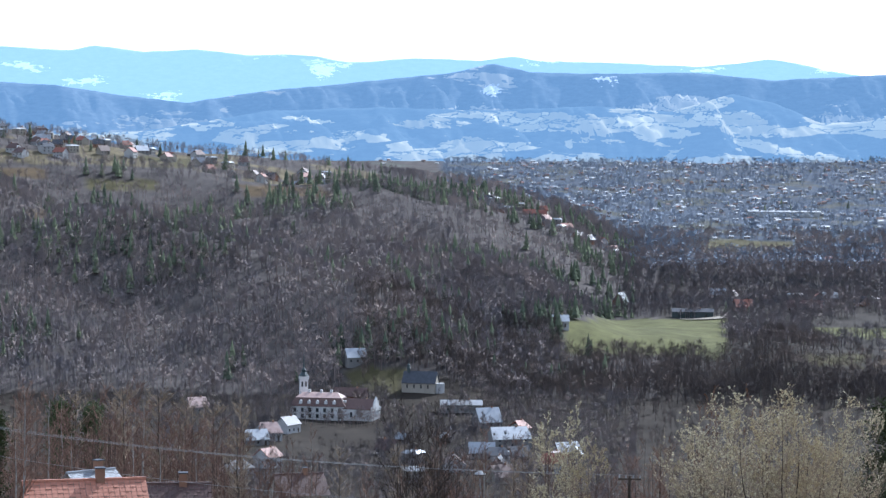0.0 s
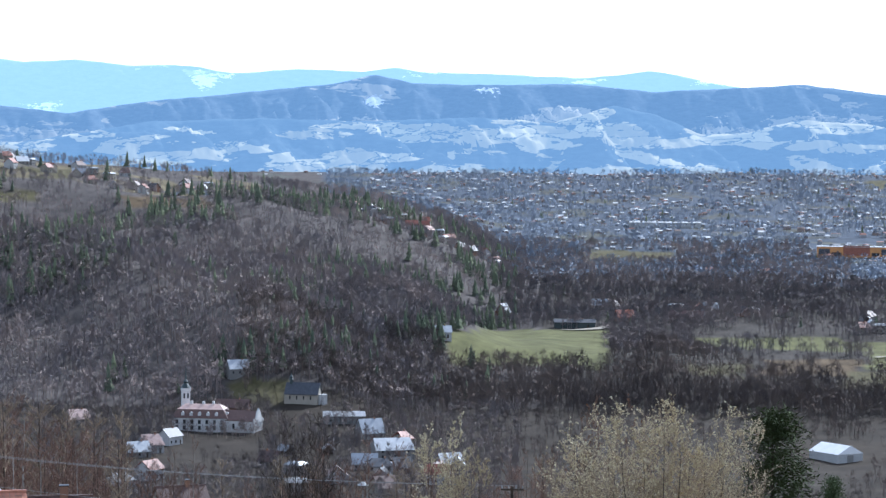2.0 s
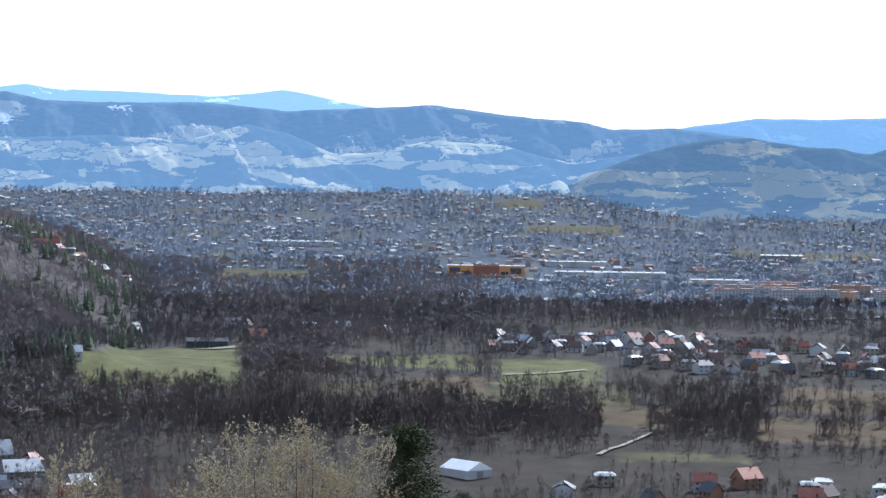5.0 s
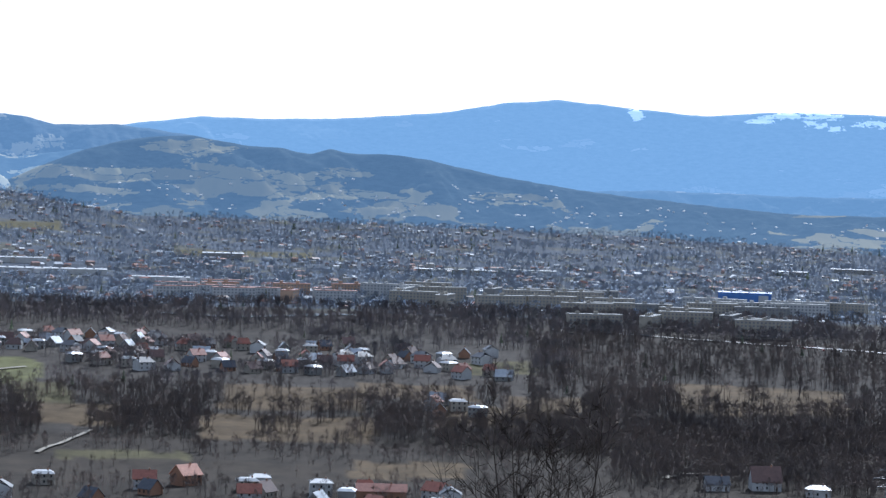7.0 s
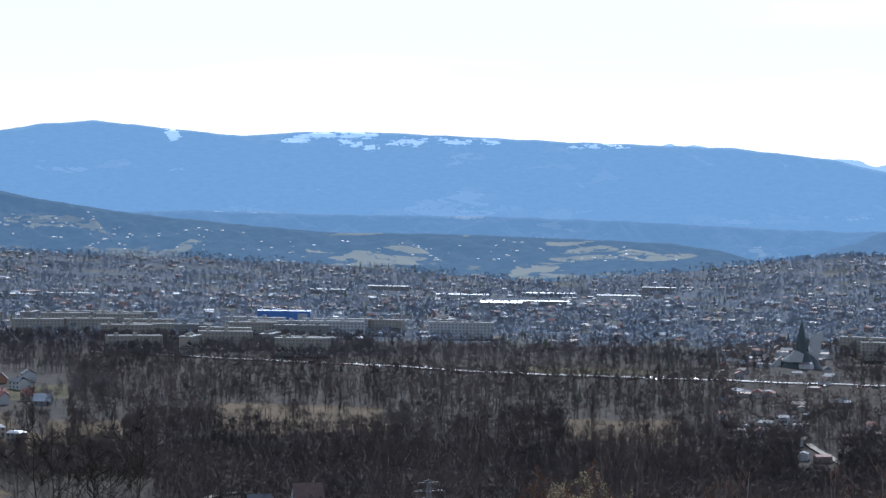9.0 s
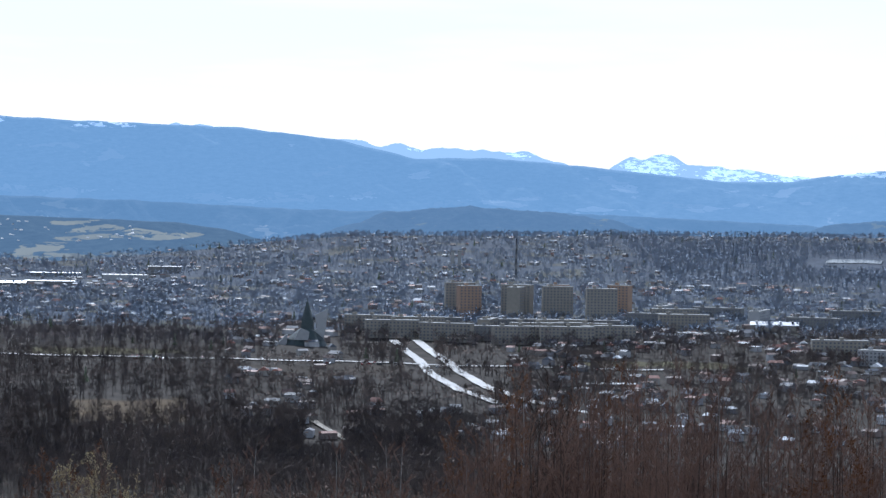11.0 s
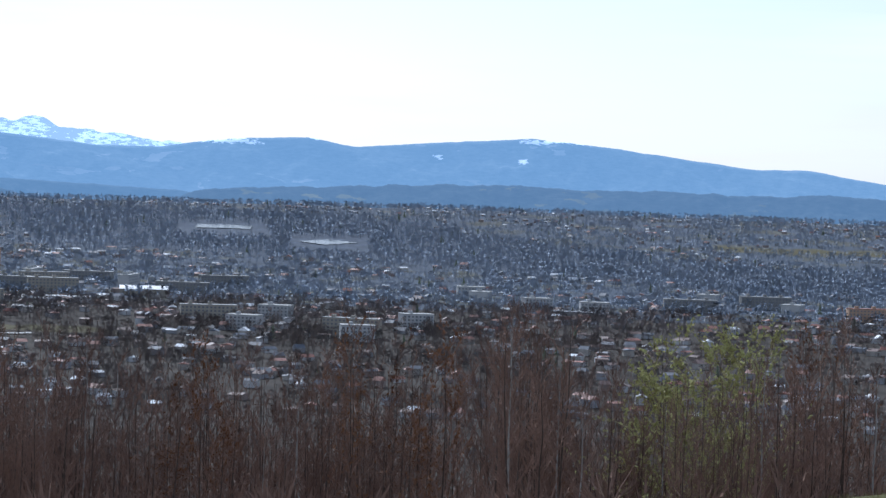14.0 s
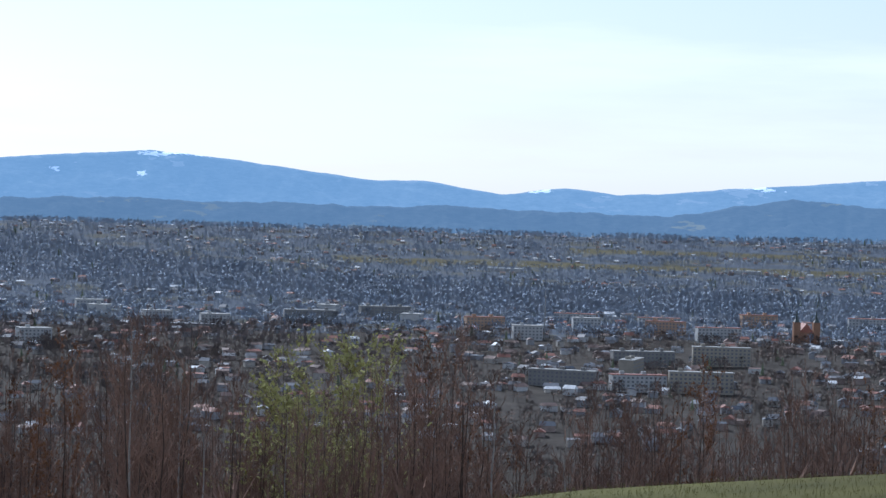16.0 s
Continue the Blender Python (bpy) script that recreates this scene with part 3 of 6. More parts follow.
# ---- woods: stands of bare trees and firs, too many to count ----
def sliver_tree(n, seed, wide=0.028):
    """A bare tree one metre high: a trunk and a rounded crown of n slender limbs and sprays of twigs."""
    g = np.random.default_rng(seed)
    v, f = [], []

    def blade(p, q, w):
        d = g.normal(size=3)
        side = np.cross(np.subtract(q, p), d)
        side = side / max(np.linalg.norm(side), 1e-6) * w
        k = len(v)
        v.extend([np.subtract(p, side), np.add(p, side), q])
        f.append((k, k + 1, k + 2))

    blade((0, 0, -0.1), (0, 0, 0.85), 0.020)
    blade((0, 0, -0.1), (0.03, 0.02, 0.8), 0.020)
    fat, mid = g.uniform(0.22, 0.31), g.uniform(0.56, 0.64)
    for i in range(n):
        out = g.normal(size=3)
        out = out / np.linalg.norm(out)
        core = np.array((0, 0, mid)) + out * np.array((fat, fat, 0.36)) * g.uniform(0.25, 0.7)
        tip = np.array((0, 0, mid)) + out * np.array((fat, fat, 0.38)) * g.uniform(0.8, 1.1) + np.array((0, 0, g.uniform(0.0, 0.10)))
        tip[2] = min(tip[2], 1.0)
        blade(core, tip, wide * g.uniform(0.6, 1.4))
    return np.array(v), np.array(f)


def fir_tree(layers, sides, seed):
    g = np.random.default_rng(seed)
    v, f = [], []
    for i in range(layers):
        z0, r0 = 0.08 + 0.8 * i / layers, 0.19 * (1 - i / layers) + 0.03
        k = len(v)
        v.append((0, 0, min(1.0, z0 + 1.5 / layers)))
        for s in range(sides):
            a = 2 * np.pi * (s + g.uniform(-0.3, 0.3)) / sides
            rr = r0 * g.uniform(0.6, 1.25)
            v.append((rr * math.cos(a), rr * math.sin(a), z0 - g.uniform(0, 0.06)))
        f.extend((k, k + 1 + s, k + 1 + (s + 1) % sides) for s in range(sides))
    return np.array(v), np.array(f)


def stand(name, label, templates, az, r, tall, material, seed, spread=1.0):
    """One mesh of many trees at these headings and ranges."""
    g = np.random.default_rng(seed)
    x, y, z = r * np.sin(np.radians(az)), r * np.cos(np.radians(az)), EYE + height(az, r)
    pick = g.integers(0, len(templates), len(az))
    turn, tone = g.uniform(0, 2 * np.pi, len(az)), g.uniform(0, 1, len(az))
    tone = np.clip(tone * 0.6 + 0.4 * (0.5 + 0.8 * fbm(x, y, 260, 3, seed + 5)), 0, 1)
    vs, fs, ts, base = [], [], [], 0
    for k, (tv, tf) in enumerate(templates):
        i = np.where(pick == k)[0]
        if not len(i):
            continue
        c, s = np.cos(turn[i])[:, None], np.sin(turn[i])[:, None]
        h = tall[i][:, None]
        px = (tv[None, :, 0] * c - tv[None, :, 1] * s) * h * spread + x[i][:, None]
        py = (tv[None, :, 0] * s + tv[None, :, 1] * c) * h * spread + y[i][:, None]
        pz = tv[None, :, 2] * h + z[i][:, None]
        vs.append(np.stack([px, py, pz], 2).reshape(-1, 3))
        fs.append((tf[None] + (np.arange(len(i)) * len(tv))[:, None, None] + base).reshape(-1, 3))
        ts.append(np.repeat(tone[i], len(tv)))
        base += len(i) * len(tv)
    ob = mesh_object(name, np.concatenate(vs), np.concatenate(fs), material, (("tone", "FLOAT", np.concatenate(ts)),))
    return tagged(ob, label, "forest", kind="stuff")


CLEARINGS = []  # heading, range, half width in metres, half depth: kept free of trees


def sow(count, az0, az1, r0, r1, seed, keep=None):
    """Headings and ranges spread evenly over the land, but for fields and clearings."""
    g = np.random.default_rng(seed)
    az = g.uniform(az0, az1, count)
    r = np.sqrt(g.uniform(r0 * r0, r1 * r1, count))
    ok = ~open_land(az, r)
    for ca, cr, cw, cd in CLEARINGS:
        ok &= ~((np.abs((az - ca) * np.radians(1) * r) < cw) & (np.abs(r - cr) < cd))
    if keep is not None:
        x, y = r * np.sin(np.radians(az)), r * np.cos(np.radians(az))
        ok &= keep(az, r, x, y, g.uniform(0, 1, count))
    return az[ok], r[ok]


# places kept free: village, church, hall, roads
CLEARINGS += [(-2.6, 1265, 24, 40), (-0.5, 1385, 16, 40), (1.0, 1200, 35, 25), (-3.6, 1180, 20, 25), (11.75, 1205, 16, 45), (42.8, 2060, 24, 110), (45.4, 1960, 12, 150), (46.6, 1760, 22, 60), (7.8, 3420, 45, 90),
              (12.3, 2800, 60, 150), (30.9, 2540, 35, 80), (20.3, 2150, 60, 35), (15.4, 1450, 14, 60), (36, 1990, 260, 18), (43.2, 1480, 12, 60), (2.8, 2330, 45, 50), (15.0, 2740, 66, 110), (14.2, 2960, 40, 90), (17.5, 2600, 34, 70), (35.5, 3050, 160, 60), (38, 3150, 130, 60)]

CLEARINGS += [(55.25, ground_at(55.25, -0.93) - 60, 62, 130), (57.7, ground_at(57.7, -1.2) - 60, 50, 130)]  # ponds

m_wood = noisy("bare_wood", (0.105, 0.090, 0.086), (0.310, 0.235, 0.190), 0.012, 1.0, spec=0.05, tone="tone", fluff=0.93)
# hillside and terrace wood: colours lifted above real bark to imitate haze
m_wood_hill = noisy("bare_wood_hill_haze", (0.23, 0.212, 0.225), (0.64, 0.50, 0.43), 0.012, 1.0, spec=0.05, tone="tone", fluff=0.93)
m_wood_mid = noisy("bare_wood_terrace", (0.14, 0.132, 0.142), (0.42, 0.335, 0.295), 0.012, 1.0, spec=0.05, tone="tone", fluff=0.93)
# pale blue-grey instead of bark brown: distance haze put into the base colour
m_wood_hazed = noisy("bare_wood_hazed", (0.34, 0.41, 0.52), (0.53, 0.58, 0.67), 0.012, 1.0, spec=0.05, tone="tone", fluff=0.93)
m_fir = noisy("fir_needles", (0.078, 0.094, 0.066), (0.18, 0.20, 0.12), 0.02, 1.0, spec=0.05, tone="tone", fluff=0.3)

LIMBY = [sliver_tree(90, s, 0.011) for s in range(6)]
PLAIN = [sliver_tree(46, 20 + s, 0.0135) for s in range(6)]
SIMPLE = [sliver_tree(20, 40 + s, 0.033) for s in range(5)]
BRUSH = [sliver_tree(26, 45 + s, 0.010) for s in range(5)]
TINY = [sliver_tree(9, 50 + s, 0.060) for s in range(5)]
FIRS = [fir_tree(6, 7, 60 + s) for s in range(4)]
rng = np.random.default_rng(5)


def rand_h(n, lo, hi):
    return rng.uniform(lo, hi, n)


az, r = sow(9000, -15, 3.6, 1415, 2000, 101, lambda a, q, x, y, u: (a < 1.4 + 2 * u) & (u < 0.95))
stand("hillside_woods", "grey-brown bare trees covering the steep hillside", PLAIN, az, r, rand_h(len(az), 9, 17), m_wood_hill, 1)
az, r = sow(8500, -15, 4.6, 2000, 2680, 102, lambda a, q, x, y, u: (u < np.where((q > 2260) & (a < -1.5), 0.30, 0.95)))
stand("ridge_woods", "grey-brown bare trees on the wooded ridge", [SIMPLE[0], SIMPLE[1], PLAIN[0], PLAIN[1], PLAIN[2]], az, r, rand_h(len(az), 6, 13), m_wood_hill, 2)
az, r = sow(6000, -15, 4.4, 1440, 2640, 103, lambda a, q, x, y, u: (fbm(x, y, 330, 3, 77) + 0.5 * (u - 0.5) > 0.12) & ((q < 2270) | (a > -1.5) | (u < 0.1)))
stand("hillside_firs", "dark green firs among the bare woods", FIRS, az, r, rand_h(len(az), 9, 18), m_fir, 3)
az, r = sow(7500, -2, 47, 1425, 1590, 104, lambda a, q, x, y, u: (u < 0.95) & ((q < 1560) | (fbm(x, y, 120, 3, 31) > -0.2)))
stand("scarp_woods", "dark bare trees along the scarp above the stream", PLAIN, az, r, rand_h(len(az), 8, 15), m_wood, 4)
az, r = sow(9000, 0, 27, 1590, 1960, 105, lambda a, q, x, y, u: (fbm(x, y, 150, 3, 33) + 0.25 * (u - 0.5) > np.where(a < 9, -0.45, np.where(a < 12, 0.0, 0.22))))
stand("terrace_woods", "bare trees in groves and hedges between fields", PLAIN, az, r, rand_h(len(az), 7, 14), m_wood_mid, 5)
az, r = sow(9500, 26, 64, 1500, 2010, 106, lambda a, q, x, y, u: (u < 0.9) & ((a < 41.5) | (fbm(x, y, 160, 3, 35) > 0.2)))
stand("valley_woods", "dark bare woods on the valley terrace", PLAIN, az, r, rand_h(len(az), 8, 15), m_wood, 6)
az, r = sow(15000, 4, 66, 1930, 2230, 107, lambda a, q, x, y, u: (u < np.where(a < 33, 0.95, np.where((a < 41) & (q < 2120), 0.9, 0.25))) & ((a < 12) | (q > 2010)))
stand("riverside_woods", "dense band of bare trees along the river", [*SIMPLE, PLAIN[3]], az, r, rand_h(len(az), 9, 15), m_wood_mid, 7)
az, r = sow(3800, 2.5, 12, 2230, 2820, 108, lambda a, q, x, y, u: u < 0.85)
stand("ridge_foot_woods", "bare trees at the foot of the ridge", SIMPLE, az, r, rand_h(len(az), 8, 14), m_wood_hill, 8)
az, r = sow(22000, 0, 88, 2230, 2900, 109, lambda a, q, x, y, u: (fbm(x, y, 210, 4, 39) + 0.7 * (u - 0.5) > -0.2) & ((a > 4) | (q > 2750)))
stand("town_trees", "bare trees scattered through the town, greyed by painted haze", SIMPLE, az, r, rand_h(len(az), 6, 13), m_wood_hazed, 9, 1.7)
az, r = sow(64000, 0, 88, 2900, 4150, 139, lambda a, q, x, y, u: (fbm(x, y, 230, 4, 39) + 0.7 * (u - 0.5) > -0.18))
stand("suburb_trees", "bare trees and hedges of the far suburbs, greyed by painted haze", TINY, az, r, rand_h(len(az), 5, 11), m_wood_hazed, 29, 1.7)
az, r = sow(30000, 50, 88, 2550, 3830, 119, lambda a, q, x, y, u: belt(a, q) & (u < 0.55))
stand("river_plain_woods", "long dark belt of bare trees on the river plain", TINY, az, r, rand_h(len(az), 8, 13), m_wood_hazed, 19, 1.7)
az, r = sow(2600, 4, 88, 1600, 4200, 110, lambda a, q, x, y, u: (fbm(x, y, 260, 4, 43) + 0.6 * (u - 0.5) > 0.25))
stand("scattered_firs", "dark firs scattered among houses and groves", FIRS, az, r, rand_h(len(az), 6, 12), m_fir, 10)
az, r = sow(11000, -14, 50, 900, 1420, 111, lambda a, q, x, y, u: (fbm(x, y, 90, 3, 45) + 0.6 * (u - 0.5) > -0.12))
stand("valley_floor_trees", "grey-brown bare trees and bushes along the valley floor", PLAIN, az, r, rand_h(len(az), 4, 10), m_wood, 11)
az, r = sow(900, -14, 50, 1330, 1425, 112, lambda a, q, x, y, u: u < 0.9)
stand("streamside_trees", "pale bare trees along the stream", LIMBY, az, r, rand_h(len(az), 6, 11), m_wood, 12)
az, r = sow(14500, 41, 88, 1150, 2260, 113, lambda a, q, x, y, u: (fbm(x, y, 130, 3, 47) + 0.5 * (u - 0.5) > -0.15))
stand("lower_town_trees", "bare trees between gardens below the town", [*SIMPLE, PLAIN[0]], az, r, rand_h(len(az), 6, 11), m_wood, 13, 1.7)
az, r = sow(3600, -9, 4.5, 960, 1410, 114, lambda a, q, x, y, u: ~((np.abs(a + 2.6) < 1.1) & (q < 1300) & (q > 1180)) & (u < 0.85))
stand("village_trees", "bare garden trees between the village houses", PLAIN, az, r, rand_h(len(az), 5, 11), m_wood_mid, 14)
az, r = sow(4200, 24, 47, 1270, 1420, 125, lambda a, q, x, y, u: (a > 28) | (q > 1380))
stand("floor_woods", "brown bare wood below the terrace", PLAIN, az, r, rand_h(len(az), 7, 12), m_wood, 25)
az, r = sow(3000, -1, 46, 1412, 1480, 115)
stand("scarp_foot_woods", "dark unbroken wood along the foot of the scarp", PLAIN, az, r, rand_h(len(az), 8, 14), m_wood, 15)


# ---- buildings ----
def box(bm, x0, x1, y0, y1, z0, z1):
    v = [bm.verts.new(p) for p in ((x0, y0, z0), (x1, y0, z0), (x1, y1, z0), (x0, y1, z0), (x0, y0, z1), (x1, y0, z1), (x1, y1, z1), (x0, y1, z1))]
    for f in ((0, 3, 2, 1), (4, 5, 6, 7), (0, 1, 5, 4), (1, 2, 6, 5), (2, 3, 7, 6), (3, 0, 4, 7)):
        bm.faces.new([v[i] for i in f])


def prism(bm, outline, y0, y1):
    """An outline in x and z, drawn out from y0 to y1."""
    a = [bm.verts.new((x, y0, z)) for x, z in outline]
    b = [bm.verts.new((x, y1, z)) for x, z in outline]
    n = len(outline)
    bm.faces.new(a)
    bm.faces.new(b[::-1])
    for i in range(n):
        bm.faces.new((a[i], b[i], b[(i + 1) % n], a[(i + 1) % n]))


def taper(bm, x0, x1, y0, y1, z0, X0, X1, Y0, Y1, z1):
    v = [bm.verts.new(p) for p in ((x0, y0, z0), (x1, y0, z0), (x1, y1, z0), (x0, y1, z0), (X0, Y0, z1), (X1, Y0, z1), (X1, Y1, z1), (X0, Y1, z1))]
    for f in ((0, 3, 2, 1), (4, 5, 6, 7), (0, 1, 5, 4), (1, 2, 6, 5), (2, 3, 7, 6), (3, 0, 4, 7)):
        bm.faces.new([v[i] for i in f])


def one_box(*size):
    bm = bmesh.new()
    box(bm, *size)
    return bm


def plaster(name, c):
    return noisy(name, [k * 0.72 for k in c], c, 0.35, 0.9, spec=0.2, jitter=0.25, bump=0.1)


m_white = plaster("white_render", (0.44, 0.44, 0.435))
m_cream = plaster("cream_render", (0.34, 0.31, 0.26))
# lighter copy of the white render, for manor, bell tower and wing
m_white_bright = plaster("bright_white_render", (0.66, 0.65, 0.63))
m_grey = plaster("grey_render", (0.24, 0.235, 0.225))
m_orange = plaster("orange_render", (0.44, 0.30, 0.21))
m_brick = plaster("brown_brick", (0.30, 0.17, 0.11))
m_red_tile = noisy("red_clay_tile", (0.16, 0.055, 0.04), (0.36, 0.14, 0.09), 0.6, 0.6, spec=0.4, jitter=0.4, bump=0.3)
m_brown_tile = noisy("brown_tile", (0.07, 0.045, 0.04), (0.17, 0.10, 0.08), 0.6, 0.55, spec=0.4, jitter=0.3, bump=0.3)
m_slate = noisy("dark_slate", (0.035, 0.04, 0.05), (0.09, 0.095, 0.11), 0.6, 0.55, spec=0.4, jitter=0.3, bump=0.2)
m_tin = noisy("bright_tin", (0.30, 0.32, 0.34), (0.52, 0.53, 0.54), 0.3, 0.45, metal=0.5, spec=0.4, jitter=0.5)
m_felt = noisy("pale_roofing", (0.35, 0.35, 0.35), (0.62, 0.61, 0.59), 0.25, 0.35, spec=0.6, jitter=0.3)
m_blue = noisy("blue_sheeting", (0.03, 0.09, 0.28), (0.06, 0.17, 0.45), 0.2, 0.45, spec=0.5)
m_copper = noisy("dark_green_roof", (0.02, 0.035, 0.035), (0.06, 0.08, 0.08), 0.3, 0.5, spec=0.4)
m_orange_tile = noisy("orange_clay_tile", (0.38, 0.15, 0.09), (0.62, 0.29, 0.19), 0.6, 0.6, spec=0.4, bump=0.3)
m_glass, _n, _l, _b = node_mat("window_glass")
_b.inputs["Base Color"].default_value, _b.inputs["Roughness"].default_value, _b.inputs["Specular IOR Level"].default_value = (0.02, 0.025, 0.03, 1), 0.12, 0.6
m_pane = noisy("dull_panes", (0.07, 0.08, 0.095), (0.16, 0.17, 0.19), 0.3, 0.4, spec=0.4)
m_mall = plaster("bright_orange_cladding", (0.60, 0.30, 0.12))
# clay tile paled towards white, with the roof's glint put into its colour
m_pink_tile = noisy("glint_pink_tile", (0.36, 0.22, 0.18), (0.56, 0.42, 0.37), 0.6, 0.5, spec=0.5, bump=0.3)
m_timber = noisy("dark_timber", (0.035, 0.028, 0.022), (0.10, 0.075, 0.055), 0.8, 0.85, spec=0.2)
m_concrete = noisy("grey_concrete", (0.25, 0.25, 0.24), (0.42, 0.41, 0.39), 0.4, 0.85, spec=0.3)
m_asphalt = noisy("worn_asphalt", (0.10, 0.10, 0.10), (0.17, 0.165, 0.16), 0.08, 0.55, spec=0.4)
m_path = noisy("pale_gravel", (0.22, 0.19, 0.14), (0.34, 0.30, 0.24), 0.15, 0.8, spec=0.3)
m_water, _n, _l, _b = node_mat("pond_water")
_b.inputs["Base Color"].default_value, _b.inputs["Roughness"].default_value = (0.03, 0.045, 0.05, 1), 0.18
m_steel = noisy("grey_steel", (0.16, 0.16, 0.16), (0.34, 0.34, 0.34), 0.6, 0.5, metal=0.7, spec=0.5)


def thing(name, label, category, group="", kind=""):
    return tagged(new(name), label, category, group, kind)


def windows(parent, w, d, rows, per, z0, step):
    for k in range(rows):
        for i in range(per):
            x = -w / 2 + w * (i + 0.5) / per
            z = z0 + k * step
            for side in (-1, 1):
                part("window", one_box(x - 0.5, x + 0.5, side * d / 2 - 0.06, side * d / 2 + 0.06, z, z + 1.3), m_glass, parent)


def gable_house(w, d, h, rise, wall, roof, roof_label, label, group, hip=0.0, flat=False):
    """A small house: w along the ridge, d deep, h to the eaves."""
    t = thing("house", label, "house", group)
    if flat:
        part("wall", one_box(-w / 2, w / 2, -d / 2, d / 2, -2.5, h), wall, t)
        bm = bmesh.new()
        taper(bm, -w / 2 - 0.5, w / 2 + 0.5, -d / 2 - 0.5, d / 2 + 0.5, h, -w / 2 + 1.5, w / 2 - 1.5, -d / 2 + 1.5, d / 2 - 1.5, h + rise)
        part("roof", bm, roof, t, roof_label)
    else:
        bm = bmesh.new()
        prism(bm, ((-d / 2, -2.5), (d / 2, -2.5), (d / 2, h), (0, h + rise * (1 - hip)), (-d / 2, h)), -w / 2, w / 2)
        bmesh.ops.rotate(bm, verts=bm.verts, cent=(0, 0, 0), matrix=Matrix.Rotation(radians(90), 3, "Z"))
        part("wall", bm, wall, t)
        bm = bmesh.new()
        o, k = 0.6, 0.25
        drop = rise * o / (d / 2)
        prism(bm, ((-d / 2 - o, h - drop), (0, h + rise), (d / 2 + o, h - drop), (d / 2 + o, h - drop + k), (0, h + rise + k * 1.3), (-d / 2 - o, h - drop + k)), -w / 2 - 0.5, w / 2 + 0.5)
        if hip:
            for v in bm.verts:
                if v.co.z > h + rise * 0.7:
                    v.co.y *= 1 - hip
        bmesh.ops.rotate(bm, verts=bm.verts, cent=(0, 0, 0), matrix=Matrix.Rotation(radians(90), 3, "Z"))
        part("roof", bm, roof, t, roof_label)
    part("chimney", one_box(w * 0.18, w * 0.18 + 0.7, -0.35, 0.35, h + rise * 0.4, h + rise + 1.0), m_brick, t)
    windows(t, w, d, 2 if h > 4.5 else 1, 3, 1.0, 2.7)
    part("door", one_box(w * 0.30, w * 0.30 + 1.0, -d / 2 - 0.08, -d / 2 + 0.06, 0, 2.1), m_timber, t)
    return t


KINDS = []
for w, d, h, rise, wall, roof, rl, label, hip, flat in (
        (11, 9, 5.2, 3.6, m_white, m_red_tile, "red tiled roof", "white rendered house with a red tiled gable roof", 0, False),
        (10, 8.5, 3.4, 4.4, m_cream, m_brown_tile, "brown tiled roof", "cream house with a steep brown tiled roof", 0, False),
        (12, 10, 5.5, 3.0, m_white, m_slate, "dark slate roof", "white house with a dark hipped roof", 0.45, False),
        (10, 9, 5.4, 1.3, m_cream, m_felt, "pale flat roof", "cream cube house with a low pale roof", 0, True),
        (9, 8, 5.6, 1.2, m_grey, m_tin, "bright tin roof", "grey cube house with a bright tin roof", 0, True),
        (12, 8, 3.3, 4.2, m_grey, m_tin, "bright tin roof", "grey house with a bright tin gable roof", 0, False),
        (9, 8, 3.2, 4.0, m_brick, m_slate, "dark slate roof", "brown brick house with a dark gable roof", 0, False),
        (11, 10, 3.6, 4.0, m_white, m_brown_tile, "brown tiled roof", "white bungalow with a brown hipped roof", 0.4, False),
        (10, 8, 5.0, 3.4, m_cream, m_red_tile, "red tiled roof", "cream house with a red hipped roof", 0.35, False),
        (7, 5, 2.6, 2.2, m_timber, m_tin, "bright tin roof", "dark timber shed with a bright tin roof", 0, False)):
    KINDS.append(gable_house(w, d, h, rise, wall, roof, rl, label, "houses in the valley", hip, flat))

HAMLETS = (  # heading from, to, range from, to, how many
    (12.0, 17.5, 1800, 1930, 40), (15.5, 22.5, 1690, 1900, 56), (21.0, 25.5, 1700, 1860, 22), (-10.2, -5.5, 2270, 2530, 40), (-5.5, -1.5, 2270, 2450, 20),
    (0.6, 5.0, 2230, 2420, 34), (-5.2, 3.4, 1090, 1310, 20), (14.0, 25.5, 1130, 1230, 16), (28.5, 36.0, 1080, 1190, 9), (5.5, 11.5, 1930, 2020, 10), (23.5, 25.5, 1480, 1560, 5))
g = np.random.default_rng(9)
spots, tries = [], 0
for a0, a1, r0, r1, n in HAMLETS:
    made = 0
    while made < n and tries < 9000:
        tries += 1
        a, q = g.uniform(a0, a1), g.uniform(r0, r1)
        p = place(a, q)
        if open_land(np.array([a]), np.array([q]))[0] and g.uniform() > 0.15:
            continue
        if -3.6 < a < -1.9 and 1240 < q < 1330 or 11 < a < 12.4 and q < 1300:
            continue
        if all((p - s).length > 15 for s in spots):
            spots.append(p)
            k = int(g.choice(len(KINDS), p=(0.12, 0.12, 0.10, 0.10, 0.10, 0.14, 0.08, 0.08, 0.10, 0.06)))
            m = Matrix.Translation(p) @ Matrix.Rotation(g.choice([0, 0.5, 1.57, 1.1, 2.4]) + g.uniform(-0.2, 0.2) - radians(a), 4, "Z")
            if KINDS[k].get("used"):
                copy_thing(KINDS[k], m)
            else:
                KINDS[k].matrix_basis = m
                KINDS[k]["used"] = 1
            made += 1
for k in KINDS:
    if "used" in k:
        del k["used"]


